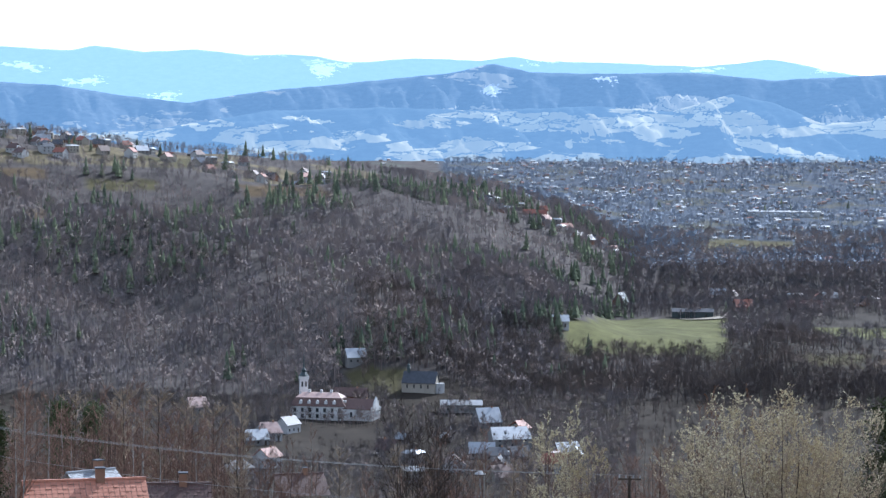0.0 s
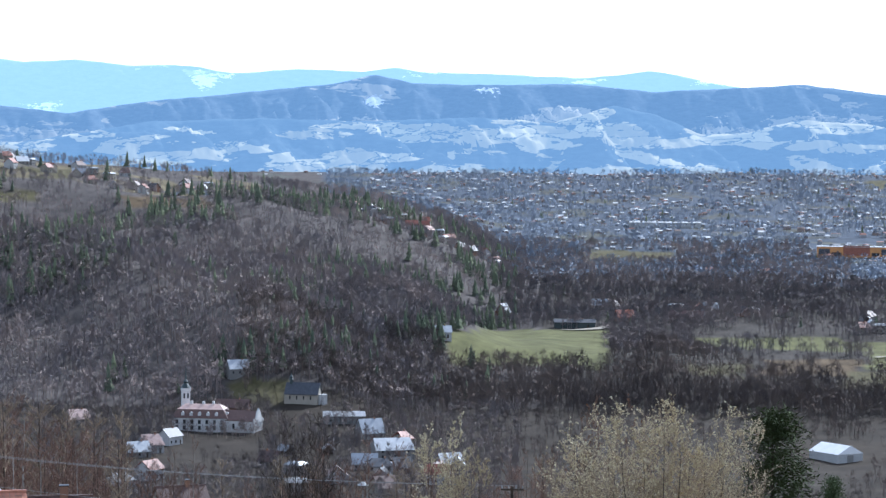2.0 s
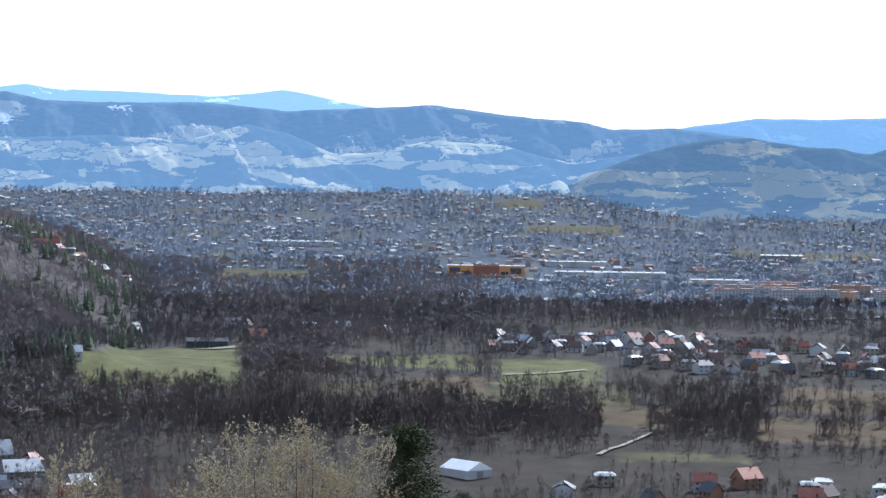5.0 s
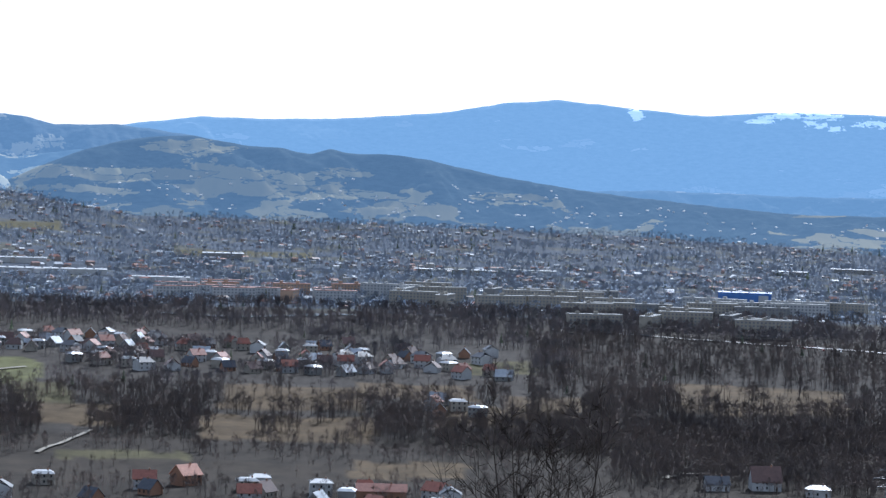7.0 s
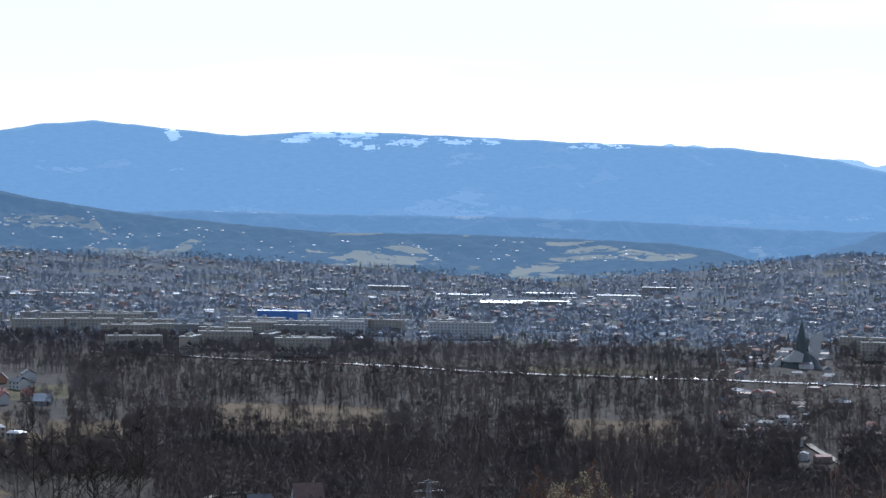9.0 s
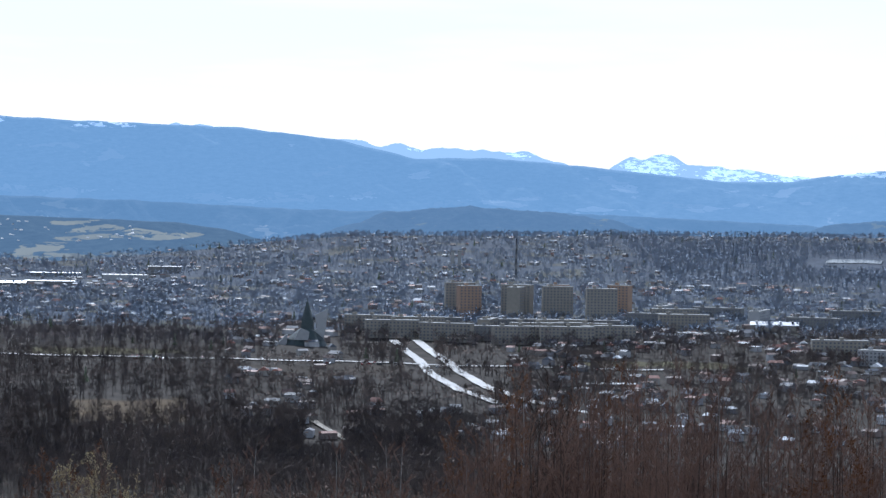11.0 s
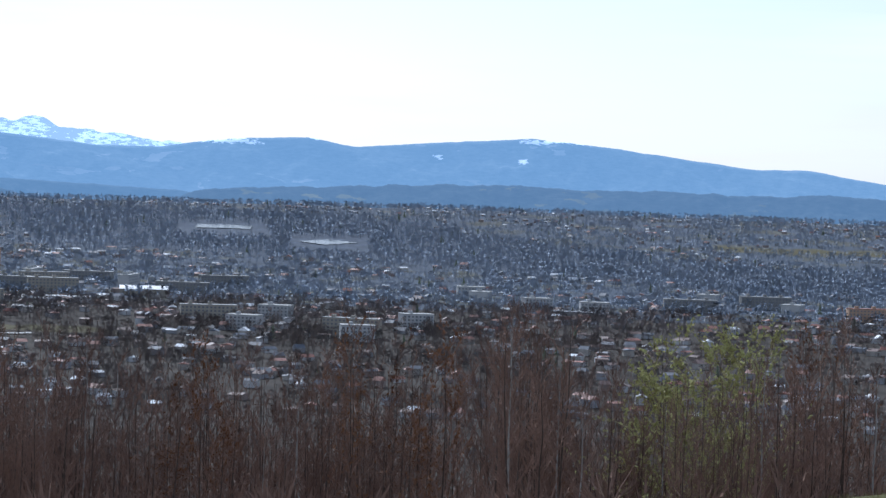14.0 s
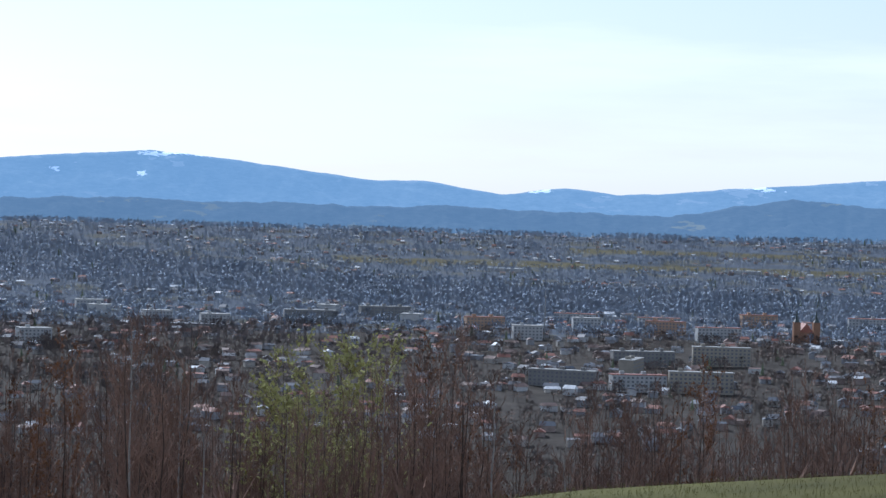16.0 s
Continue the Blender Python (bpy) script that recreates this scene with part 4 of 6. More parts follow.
# the rest of the town: houses past counting, in one mesh
def far_houses(name, label, count, az0, az1, r0, r1, seed, size, cluster, bright, slope=None):
    g = np.random.default_rng(seed)
    near, far = (r0, r1) if slope is None else (3000, 3500)
    az, r = g.uniform(az0, az1, count * 4), np.sqrt(g.uniform(near ** 2, far ** 2, count * 4))
    x, y = r * np.sin(np.radians(az)), r * np.cos(np.radians(az))
    ok = ~((az > 44.2) & (az < 47.4) & (r > 1650) & (r < 2230))  # the main road
    ok &= (~open_land(az, r)) & (~belt(az, r)) & (fbm(x, y, 260, 3, seed) + 0.5 * g.uniform(-1, 1, len(az)) > cluster)
    az, r = az[ok][:count], r[ok][:count]
    n = len(az)
    z = EYE + height(az, r)
    x, y = r * np.sin(np.radians(az)), r * np.cos(np.radians(az))
    if slope is not None:  # on a hillside's own relief
        p = np.zeros(len(slope.data.vertices) * 3, dtype=np.float32)
        slope.data.vertices.foreach_get("co", p)
        p = p.reshape(-1, 3)
        el = np.degrees(np.arctan2(p[:, 2] - EYE, np.hypot(p[:, 0], p[:, 1])))
        head = np.degrees(np.arctan2(p[:, 0], p[:, 1]))
        rise = np.zeros(len(p), dtype=np.float32)
        slope.data.attributes["rise"].data.foreach_get("value", rise)
        p = p[(head > az0) & (head < az1) & (el > r0) & (el < r1) & (rise < 0.8)]
        p = p[g.permutation(len(p))]
        p = p[fbm(p[:, 0], p[:, 1], 330, 3, seed) + 0.6 * g.uniform(-1, 1, len(p)) > cluster][:count]
        n, x, y, z = len(p), p[:, 0], p[:, 1], p[:, 2]
        az = np.degrees(np.arctan2(x, y))
    low = 1.0 if slope is None else 0.4
    w, d, h, e = g.uniform(4, 6.5, n) * size, g.uniform(3.2, 4.6, n) * size, g.uniform(2.8, 5.6, n) * size * low, g.uniform(0.8, 3.2, n) * size
    turn = g.choice([0, 1.57, 0.4, -0.5], n) + g.uniform(-0.25, 0.25, n) - np.radians(az)
    c, s = np.cos(turn), np.sin(turn)
    wall_c = np.array([(0.48, 0.475, 0.47), (0.37, 0.345, 0.31), (0.28, 0.28, 0.29), (0.26, 0.21, 0.185)])[g.integers(0, 4, n)]
    if slope is not None:
        wall_c = wall_c * 0 + 0.7
    roof_c = np.array([(0.30, 0.15, 0.115), (0.20, 0.145, 0.125), (0.13, 0.14, 0.16), (0.24, 0.235, 0.24), (0.72, 0.72, 0.72)])[g.choice(5, n, p=((1 - bright) * 0.25, (1 - bright) * 0.3, (1 - bright) * 0.3, (1 - bright) * 0.15, bright))]
    wall = np.array([(-1, -1, -1), (1, -1, -1), (1, 1, -1), (-1, 1, -1), (-1, -1, 1), (1, -1, 1), (1, 1, 1), (-1, 1, 1)], dtype=float)
    roof = np.array([(-1.08, -1.12, 0), (1.08, -1.12, 0), (1.08, 1.12, 0), (-1.08, 1.12, 0), (-0.95, 0, 1), (0.95, 0, 1)], dtype=float)
    wf = np.array([(0, 1, 5), (0, 5, 4), (1, 2, 6), (1, 6, 5), (2, 3, 7), (2, 7, 6), (3, 0, 4), (3, 4, 7)])
    rf = np.array([(0, 1, 5), (0, 5, 4), (2, 3, 4), (2, 4, 5), (1, 2, 5), (3, 0, 4)])

    def lay(t, f, zz, zs, col, name, label, mat):
        px, py = t[None, :, 0] * w[:, None], t[None, :, 1] * d[:, None]
        v = np.stack([px * c[:, None] - py * s[:, None] + x[:, None], px * s[:, None] + py * c[:, None] + y[:, None], zz[:, None] + t[None, :, 2] * zs[:, None]], 2)
        ff = (f[None] + (np.arange(n) * len(t))[:, None, None]).reshape(-1, 3)
        cc = np.repeat(np.concatenate([col, np.ones((n, 1))], 1), len(t), 0)
        return tagged(mesh_object(name, v.reshape(-1, 3), ff, mat, (("paint", "FLOAT_COLOR", cc),)), label, "town", kind="stuff")

    lay(wall, wf, z, h, wall_c, name + "_walls", label + ", their rendered walls", m_town_wall)
    lay(roof, rf, z + h, e, roof_c, name + "_roofs", label + ", their tiled and tin roofs", m_town_roof)


m_town_wall = painted("town_walls", "paint", 0.9, 0.2, 0.3, 0.2)
m_town_roof = painted("town_roofs", "paint", 0.6, 0.14, 0.3, 0.25)
far_houses("town_houses", "close-set small houses of the town", 1300, 7.5, 86, 2240, 3050, 71, 0.85, -0.05, 0.16)
far_houses("suburb_houses", "scattered houses of the far suburbs", 2300, 1, 86, 2950, 3950, 73, 0.6, 0.05, 0.26)
far_houses("foothill_houses", "tiny scattered houses below the hills", 520, -2, 86, 3850, 4100, 79, 0.5, 0.1, 0.4)
far_houses("hill_houses", "small farms and houses on the open hillside", 260, 11, 40, -0.75, 0.5, 91, 0.42, 0.0, 0.9, hill)
far_houses("west_suburb_houses", "bright-roofed houses of the western suburb", 800, 1, 15, 2750, 3980, 97, 0.52, -0.15, 0.55)
far_houses("garden_houses", "small houses and gardens below the town", 1150, 41, 86, 1480, 2260, 83, 0.85, -0.2, 0.07)


def block(length, storeys, wall, label, deep=11.0, roof=None):
    """A block of flats, its windows in rows, floor by floor."""
    t = thing("apartment_block", label, "apartment block", "blocks of flats in the town")
    h = storeys * 2.8 + 1.0
    part("wall", one_box(-length / 2, length / 2, -deep / 2, deep / 2, -2, h), wall, t)
    part("roof", one_box(-length / 2 - 0.3, length / 2 + 0.3, -deep / 2 - 0.3, deep / 2 + 0.3, h + 0.004, h + 0.5), roof or m_concrete, t)
    for i in range(max(1, int(length // 16))):
        x = -length / 2 + 8 + i * 16
        part("stairhead", one_box(x - 1.6, x + 1.6, -2, 2, h + 0.5, h + 2.6), wall, t)
    for k in range(storeys):
        bm = bmesh.new()
        n = int(length // 3.2)
        for i in range(n):
            x = -length / 2 + length * (i + 0.5) / n
            for sd in (-1, 1):
                box(bm, x - 0.8, x + 0.8, sd * deep / 2 - 0.05, sd * deep / 2 + 0.05, 1.2 + 2.8 * k, 2.6 + 2.8 * k)
        tagged(part("glazing", bm, m_pane, t), kind="stuff")
    return t


BLOCKS = [block(46, 5, m_cream, "long cream five-storey block of flats"), block(60, 5, m_white, "long white five-storey block of flats"), block(36, 4, m_orange, "ochre four-storey block with a red roof", 12, m_red_tile),
          block(40, 4, m_white, "white four-storey block with a red roof", 12, m_red_tile), block(22, 11, m_orange, "orange eleven-storey tower block", 14), block(30, 11, m_cream, "cream eleven-storey tower block", 13),
          block(26, 4, m_white, "white square office block", 18), block(50, 4, m_grey, "grey four-storey block of flats")]
ESTATES = (  # heading from, to, elevation from, to, kinds, how many
    (17.8, 22.2, -2.55, -2.30, (2, 3, 3), 14), (22.5, 28.0, -2.62, -2.30, (0, 1, 0, 7), 14), (27.0, 31.5, -3.0, -2.6, (0, 7, 0), 12), (30.0, 35.0, -2.6, -2.35, (1, 0, 1), 8),
    (44.2, 49.8, -2.95, -2.65, (0, 0, 7), 16), (45.4, 50.0, -2.42, -2.28, (4, 5, 4), 8), (50.0, 56.0, -2.6, -2.3, (1, 7, 0), 8), (54.5, 60.0, -3.45, -3.0, (6, 0, 6), 6),
    (60.0, 69.0, -2.7, -2.35, (7, 6, 6), 8), (68.5, 78.0, -3.9, -3.2, (0, 7, 3), 6), (70.0, 79.0, -2.8, -2.3, (6, 2, 3), 9))
g = np.random.default_rng(17)
used = set()
for a0, a1, e0, e1, kinds, n in ESTATES:
    taken = []
    for i in range(n * 12):
        if len(taken) == n:
            break
        a = g.uniform(a0, a1)
        q = ground_at(a, g.uniform(e0, e1))
        p = place(a, q)
        if any((p - s).length < 40 for s in taken):
            continue
        taken.append(p)
        k = int(g.choice(kinds))
        m = Matrix.Translation(p) @ Matrix.Rotation(-radians(a) + g.choice([0.1, 0.25, -0.3, 1.4], p=(0.4, 0.3, 0.2, 0.1)), 4, "Z")
        if k in used:
            copy_thing(BLOCKS[k], m)
        else:
            BLOCKS[k].matrix_basis = m
            used.add(k)


def hall(az, el, wide, deep, tall, wall, roof, label, slope=0.0, turn=0.0, bands=()):
    t = thing("industrial_hall", label, "hall", "large halls in the town")
    part("wall", one_box(-wide / 2, wide / 2, -deep / 2, deep / 2, -2, tall), wall, t)
    bm = bmesh.new()
    prism(bm, ((-deep / 2 - 0.4, tall + 0.004), (deep / 2 + 0.4, tall + 0.004), (deep / 2 + 0.4, tall + 0.4), (0, tall + 0.4 + slope), (-deep / 2 - 0.4, tall + 0.4)), -wide / 2 - 0.4, wide / 2 + 0.4)
    bmesh.ops.rotate(bm, verts=bm.verts, cent=(0, 0, 0), matrix=Matrix.Rotation(radians(90), 3, "Z"))
    part("roof", bm, roof, t)
    for x0, x1, z0, z1, mat, nm in bands:
        part(nm, one_box(x0, x1, -deep / 2 - 0.15, -deep / 2 - 0.003, z0, z1), mat, t)
    n = int(wide // 9)
    for i in range(n):
        x = -wide / 2 + wide * (i + 0.5) / n
        part("rooflight", one_box(x - 1, x + 1, -deep * 0.25, deep * 0.25, tall + 0.3 + slope * 0.5, tall + 0.8 + slope), m_glass if i % 2 else m_felt, t)
    t.matrix_basis = Matrix.Translation(place(az, ground_at(az, el))) @ Matrix.Rotation(-radians(az) + turn, 4, "Z")
    return t


for az, el, wide, deep, tall, wall, roof, label, slope in (
        (7.8, -1.36, 88, 24, 5, m_white, m_felt, "long low white hall with a pale roof", 1.0),
        (15.0, -1.98, 120, 40, 5, m_white, m_felt, "long low shopping hall with a bright pale roof", 0.6),
        (14.2, -1.75, 70, 30, 5, m_white, m_tin, "white retail hall with red signs of plain shape", 0.6),
        (17.5, -2.12, 60, 26, 5, m_white, m_felt, "white storage hall with a pale flat roof", 0.6),
        (18.9, -1.55, 50, 24, 6, m_grey, m_tin, "grey factory hall with a tin roof", 1.0),
        (33.3, -1.45, 54, 22, 5, m_grey, m_felt, "grey factory hall with a bright roof", 0.5),
        (35.0, -1.62, 66, 30, 5, m_white, m_tin, "white factory hall with a shining roof", 0.5),
        (35.9, -1.86, 48, 30, 8, m_cream, m_tin, "cream factory hall with a shining shed roof", 2.0),
        (37.0, -1.55, 72, 36, 5, m_grey, m_tin, "wide factory hall with a shining pale roof", 0.5),
        (38.6, -1.6, 56, 26, 6, m_white, m_felt, "white warehouse with a pale roof", 0.5),
        (39.5, -1.45, 44, 22, 9, m_grey, m_felt, "tall grey warehouse with a flat roof", 0.4),
        (36.9, -1.75, 60, 24, 5, m_grey, m_tin, "low factory hall with a shining roof", 0.6),
        (31.9, -1.55, 44, 20, 5, m_grey, m_felt, "low grey hall with a pale roof", 0.5),
        (27.4, -1.95, 46, 20, 5, m_white, m_felt, "low white hall with a bright roof", 0.5),
        (24.2, -1.75, 90, 22, 5, m_cream, m_tin, "long cream hall with a shining roof", 0.4),
        (26.0, -1.72, 60, 20, 5, m_white, m_felt, "long white hall with a bright roof", 0.4),
        (51.9, -2.75, 36, 16, 5, m_white, m_felt, "low white hall beside the main road", 0.6),
        (49.8, -3.95, 34, 18, 4, m_grey, m_felt, "low grey hall with a pale roof", 0.4),
        (53.5, -2.55, 44, 18, 6, m_cream, m_tin, "cream sports hall with a curved bright roof", 3.0),
        (63.4, -2.75, 36, 20, 6, m_grey, m_slate, "grey hall with a dark roof", 0.5),
        (76.0, -1.1, 40, 16, 4, m_white, m_felt, "low white hall among green fields", 0.5),
        (70.5, -1.2, 46, 16, 4, m_white, m_felt, "low white hall on the plain", 0.5)):
    hall(az, el, wide, deep, tall, wall, roof, label, slope)
hall(12.15, -1.98, 84, 30, 10, m_mall, m_felt, "orange shopping centre with a dark red middle", 0.4,
     bands=((-14, 14, 1, 11.5, m_red_tile, "entrance"), (-40, -28, 2, 8, m_slate, "sign"), (26, 38, 2, 8, m_slate, "sign"), (-26, -16, 0.5, 4, m_glass, "shop_window"), (16, 24, 0.5, 4, m_glass, "shop_window")))
hall(30.9, -2.22, 54, 26, 11, m_blue, m_blue, "deep blue sheet-metal hall", 0.8, bands=((14, 24, 2, 9, m_white, "sign"),))


# ---- landmarks ----
def at(az, el, turn=0.0):
    return Matrix.Translation(place(az, ground_at(az, el))) @ Matrix.Rotation(-radians(az) + turn, 4, "Z")


def cone(bm, r0, r1, z0, z1, n=10, x=0.0, y=0.0):
    a = [bm.verts.new((x + r0 * math.cos(2 * math.pi * i / n), y + r0 * math.sin(2 * math.pi * i / n), z0)) for i in range(n)]
    if r1 > 0:
        b = [bm.verts.new((x + r1 * math.cos(2 * math.pi * i / n), y + r1 * math.sin(2 * math.pi * i / n), z1)) for i in range(n)]
        for i in range(n):
            bm.faces.new((a[i], a[(i + 1) % n], b[(i + 1) % n], b[i]))
        bm.faces.new(b)
    else:
        top = bm.verts.new((x, y, z1))
        for i in range(n):
            bm.faces.new((a[i], a[(i + 1) % n], top))
    bm.faces.new(a[::-1])


manor = thing("manor_house", "white manor with a red mansard roof, dormers and arched windows", "manor house")
part("wall", one_box(-15, 15, -8, 8, -3, 7.0), m_white_bright, manor)
bm = bmesh.new()
taper(bm, -15.7, 15.7, -8.7, 8.7, 7.004, -12.5, 12.5, -5.6, 5.6, 11.5)
part("roof", bm, m_brown_tile, manor, "brown-red tiled lower roof")
bm = bmesh.new()
taper(bm, -12.7, 12.7, -5.8, 5.8, 11.504, -9.5, 9.5, -0.4, 0.4, 14.0)
part("upper_roof", bm, m_pink_tile, manor, "pale red upper roof")
for i in range(7):
    x = -12.3 + i * 4.1
    for z in (0.8, 4.0):
        pane = part("window", one_box(x - 0.75, x + 0.75, -8.07, -7.9, z, z + 2.0), m_glass, manor)
        part("sill", one_box(x - 0.95, x + 0.95, -8.3, -7.95, z - 0.2, z - 0.01), m_concrete, pane)
        part("lintel", one_box(x - 0.9, x + 0.9, -8.16, -7.95, z + 2.01, z + 2.25), m_concrete, pane)
for i in range(4):
    part("window", one_box(14.9, 15.07, -6 + i * 4 - 0.7, -6 + i * 4 + 0.7, 4.0, 6.0), m_glass, manor)
for i in range(5):
    bm = bmesh.new()
    prism(bm, ((-9.2 + i * 4.6 - 0.8, 8.3), (-9.2 + i * 4.6 + 0.8, 8.3), (-9.2 + i * 4.6 + 0.8, 9.7), (-9.2 + i * 4.6, 10.5), (-9.2 + i * 4.6 - 0.8, 9.7)), -8.1, -6.2)
    part("dormer", bm, m_white_bright, manor)
for i in range(3):
    bm = bmesh.new()
    box(bm, 12.6, 15.2, -5 + i * 4.4, -3.8 + i * 4.4, 8.3, 10.2)
    part("dormer", bm, m_white_bright, manor)
for x in (-6, 0.5, 6):
    part("chimney", one_box(x - 0.6, x + 0.6, -0.8, 0.8, 12.0, 15.4), m_white_bright, manor)
manor.matrix_basis = at(-2.80, -6.12, -0.22)

tower = thing("bell_tower", "white bell tower with a dark onion cap and spire", "tower")
part("shaft", one_box(-2.2, 2.2, -2.2, 2.2, -3, 19.5), m_white_bright, tower)
part("cornice", one_box(-2.6, 2.6, -2.6, 2.6, 19.504, 21.1), m_white_bright, tower)
for sx in (-1, 1):
    part("window", one_box(sx * 1.0 - 0.45, sx * 1.0 + 0.45, -2.28, -2.1, 15.5, 18.3), m_glass, tower)
bm = bmesh.new()
for r0, r1, z0, z1 in ((2.9, 2.0, 21.1, 22.4), (2.0, 1.1, 22.4, 23.6), (1.1, 1.4, 23.6, 24.4), (1.4, 0.5, 24.4, 25.6), (0.5, 0.0, 25.6, 35.5)):
    cone(bm, r0, r1, z0, z1)
part("spire", bm, m_copper, tower, "dark green tapering spire")
tower.matrix_basis = at(-3.19, -6.02, 0.1)

wing = thing("chapel_wing", "white wing with a brown roof and a stepped white gable", "house")
bm = bmesh.new()
prism(bm, ((-5.5, -3), (5.5, -3), (5.5, 6), (0, 10.5), (-5.5, 6)), -11, 11)
bmesh.ops.rotate(bm, verts=bm.verts, cent=(0, 0, 0), matrix=Matrix.Rotation(radians(90), 3, "Z"))
part("wall", bm, m_white_bright, wing)
bm = bmesh.new()
prism(bm, ((-6, 5.7), (0, 10.7), (6, 5.7), (6, 6.1), (0, 11.1), (-6, 6.1)), -10.8, 10.6)
bmesh.ops.rotate(bm, verts=bm.verts, cent=(0, 0, 0), matrix=Matrix.Rotation(radians(90), 3, "Z"))
part("roof", bm, m_brown_tile, wing)
bm = bmesh.new()
prism(bm, ((-5.8, 5), (5.8, 5), (5.8, 7), (3.6, 7.4), (2.2, 10.2), (0, 12.6), (-2.2, 10.2), (-3.6, 7.4), (-5.8, 7)), 10.7, 11.4)
bmesh.ops.rotate(bm, verts=bm.verts, cent=(0, 0, 0), matrix=Matrix.Rotation(radians(-90), 3, "Z"))
part("gable", bm, m_white_bright, wing)
for i in range(3):
    part("window", one_box(-7 + i * 6 - 0.6, -7 + i * 6 + 0.6, -5.58, -5.4, 1.5, 4.2), m_glass, wing)
wing.matrix_basis = at(-1.95, -6.12, -0.45)

chapel = thing("church", "old church with a long dark roof, pale gable and small turret", "church")
bm = bmesh.new()
prism(bm, ((-6, -3), (6, -3), (6, 6.5), (0, 14), (-6, 6.5)), -12, 12)
bmesh.ops.rotate(bm, verts=bm.verts, cent=(0, 0, 0), matrix=Matrix.Rotation(radians(90), 3, "Z"))
part("wall", bm, m_cream, chapel)
bm = bmesh.new()
prism(bm, ((-6.8, 5.8), (0, 14.3), (6.8, 5.8), (6.8, 6.3), (0, 15), (-6.8, 6.3)), -12.5, 12.0)
bmesh.ops.rotate(bm, verts=bm.verts, cent=(0, 0, 0), matrix=Matrix.Rotation(radians(90), 3, "Z"))
part("roof", bm, m_slate, chapel, "dark steep roof")
bm = bmesh.new()
for r0, r1, z0, z1 in ((1.3, 1.2, 13.0, 17.0), (1.9, 1.0, 17.0, 18.4), (1.0, 1.3, 18.4, 19.2), (1.3, 0.2, 19.2, 21.0), (0.2, 0.0, 21.0, 23.5)):
    cone(bm, r0, r1, z0, z1, 8, -8.5)
part("turret", bm, m_copper, chapel)
bm = bmesh.new()
cone(bm, 4.6, 4.6, -3, 6.0, 8, 13)
part("apse", bm, m_white, chapel)
for i in range(4):
    part("window", one_box(-8 + i * 5 - 0.5, -8 + i * 5 + 0.5, -6.08, -5.9, 2.0, 5.0), m_glass, chapel)
chapel.matrix_basis = at(-0.5, -5.5, -0.25) @ Matrix.Diagonal((0.8, 0.8, 0.72, 1))


def landmark_house(az, el, turn, w, d, h, rise, wall, roof, label, rl, hip=0.0):
    t = gable_house(w, d, h, rise, wall, roof, rl, label, "village houses by the manor", hip)
    t.matrix_basis = at(az, el, turn)


for row in ((-4.0, -6.62, 0.3, 12, 9, 4.5, 4.5, m_white, m_pink_tile, "white house with a pale orange tiled roof", "pale orange roof", 0.3),
            (-5.65, -6.0, 0.4, 12, 9, 4, 4.5, m_grey, m_pink_tile, "grey house with a bright orange-red roof", "orange-red roof", 0.2),
            (-3.55, -6.45, 0.9, 11, 8, 4.5, 3.6, m_white, m_slate, "white house with a dark slate roof", "dark roof"),
            (1.05, -6.30, 0.5, 13, 9, 3.5, 6.5, m_grey, m_tin, "house with one steep white shining roof", "white shining roof"),
            (1.55, -6.75, 0.3, 20, 14, 5, 5.0, m_grey, m_tin, "wide grey house with a pale tin roof", "pale tin roof", 0.1),
            (0.45, -5.95, 0.05, 22, 8, 4, 2.0, m_grey, m_felt, "long low building with a pale roof", "pale roof"),
            (-2.0, -4.85, 0.3, 12, 9, 4, 4.5, m_grey, m_tin, "pale-roofed farmhouse on the forest edge", "white roof"),
            (2.65, -3.97, 0.1, 14, 10, 4, 3.5, m_white, m_tin, "white house with a pale roof beside a field", "pale tin roof"),
            (4.1, -3.45, 1.2, 12, 9, 3, 6.5, m_brick, m_tin, "tall-roofed house with one white roof side", "white roof side"),
            (6.9, -3.55, 0.4, 14, 9, 3.5, 5.0, m_brick, m_red_tile, "brick farmhouse with a pale red roof", "red roof"),
            (8.3, -3.55, 0.0, 26, 10, 3.5, 5.0, m_timber, m_brown_tile, "long brown barn with a rusty roof", "rust-brown roof"),
            (5.75, -3.70, 0.05, 30, 9, 4.0, 2.0, m_copper, m_slate, "long dark green barn above the green field", "dark roof"),
            (-2.1, -5.75, -0.2, 18, 8, 3.5, 4.0, m_brick, m_brown_tile, "brown-roofed farm building by the church", "brown roof"),
            (18.2, -6.75, 0.7, 12, 10, 5.5, 4.5, m_brick, m_orange_tile, "brick house with a glowing orange roof", "orange roof"),
            (19.9, -6.83, 0.05, 10, 10, 6.5, 1.2, m_white, m_felt, "white cube house with a flat roof", "flat roof", 0.5),
            (21.3, -6.9, 0.05, 11, 10, 6.0, 1.4, m_white, m_felt, "white two-storey house with a low roof", "low pale roof", 0.5),
            (22.7, -7.0, 0.0, 24, 10, 4.5, 3.0, m_brick, m_red_tile, "long brick house with a dark red roof", "dark red roof"),
            (31.5, -6.45, 0.2, 15, 11, 5.0, 7.0, m_white, m_brown_tile, "white house with a very steep brown roof", "steep brown roof"),
            (32.7, -6.55, 0.0, 13, 9, 4.0, 1.5, m_white, m_felt, "white house with a pale low roof", "pale roof", 0.5),
            (30.4, -6.5, 0.2, 12, 9, 3.5, 3.5, m_white, m_slate, "white bungalow with a slate roof", "slate roof")):
    landmark_house(*row)

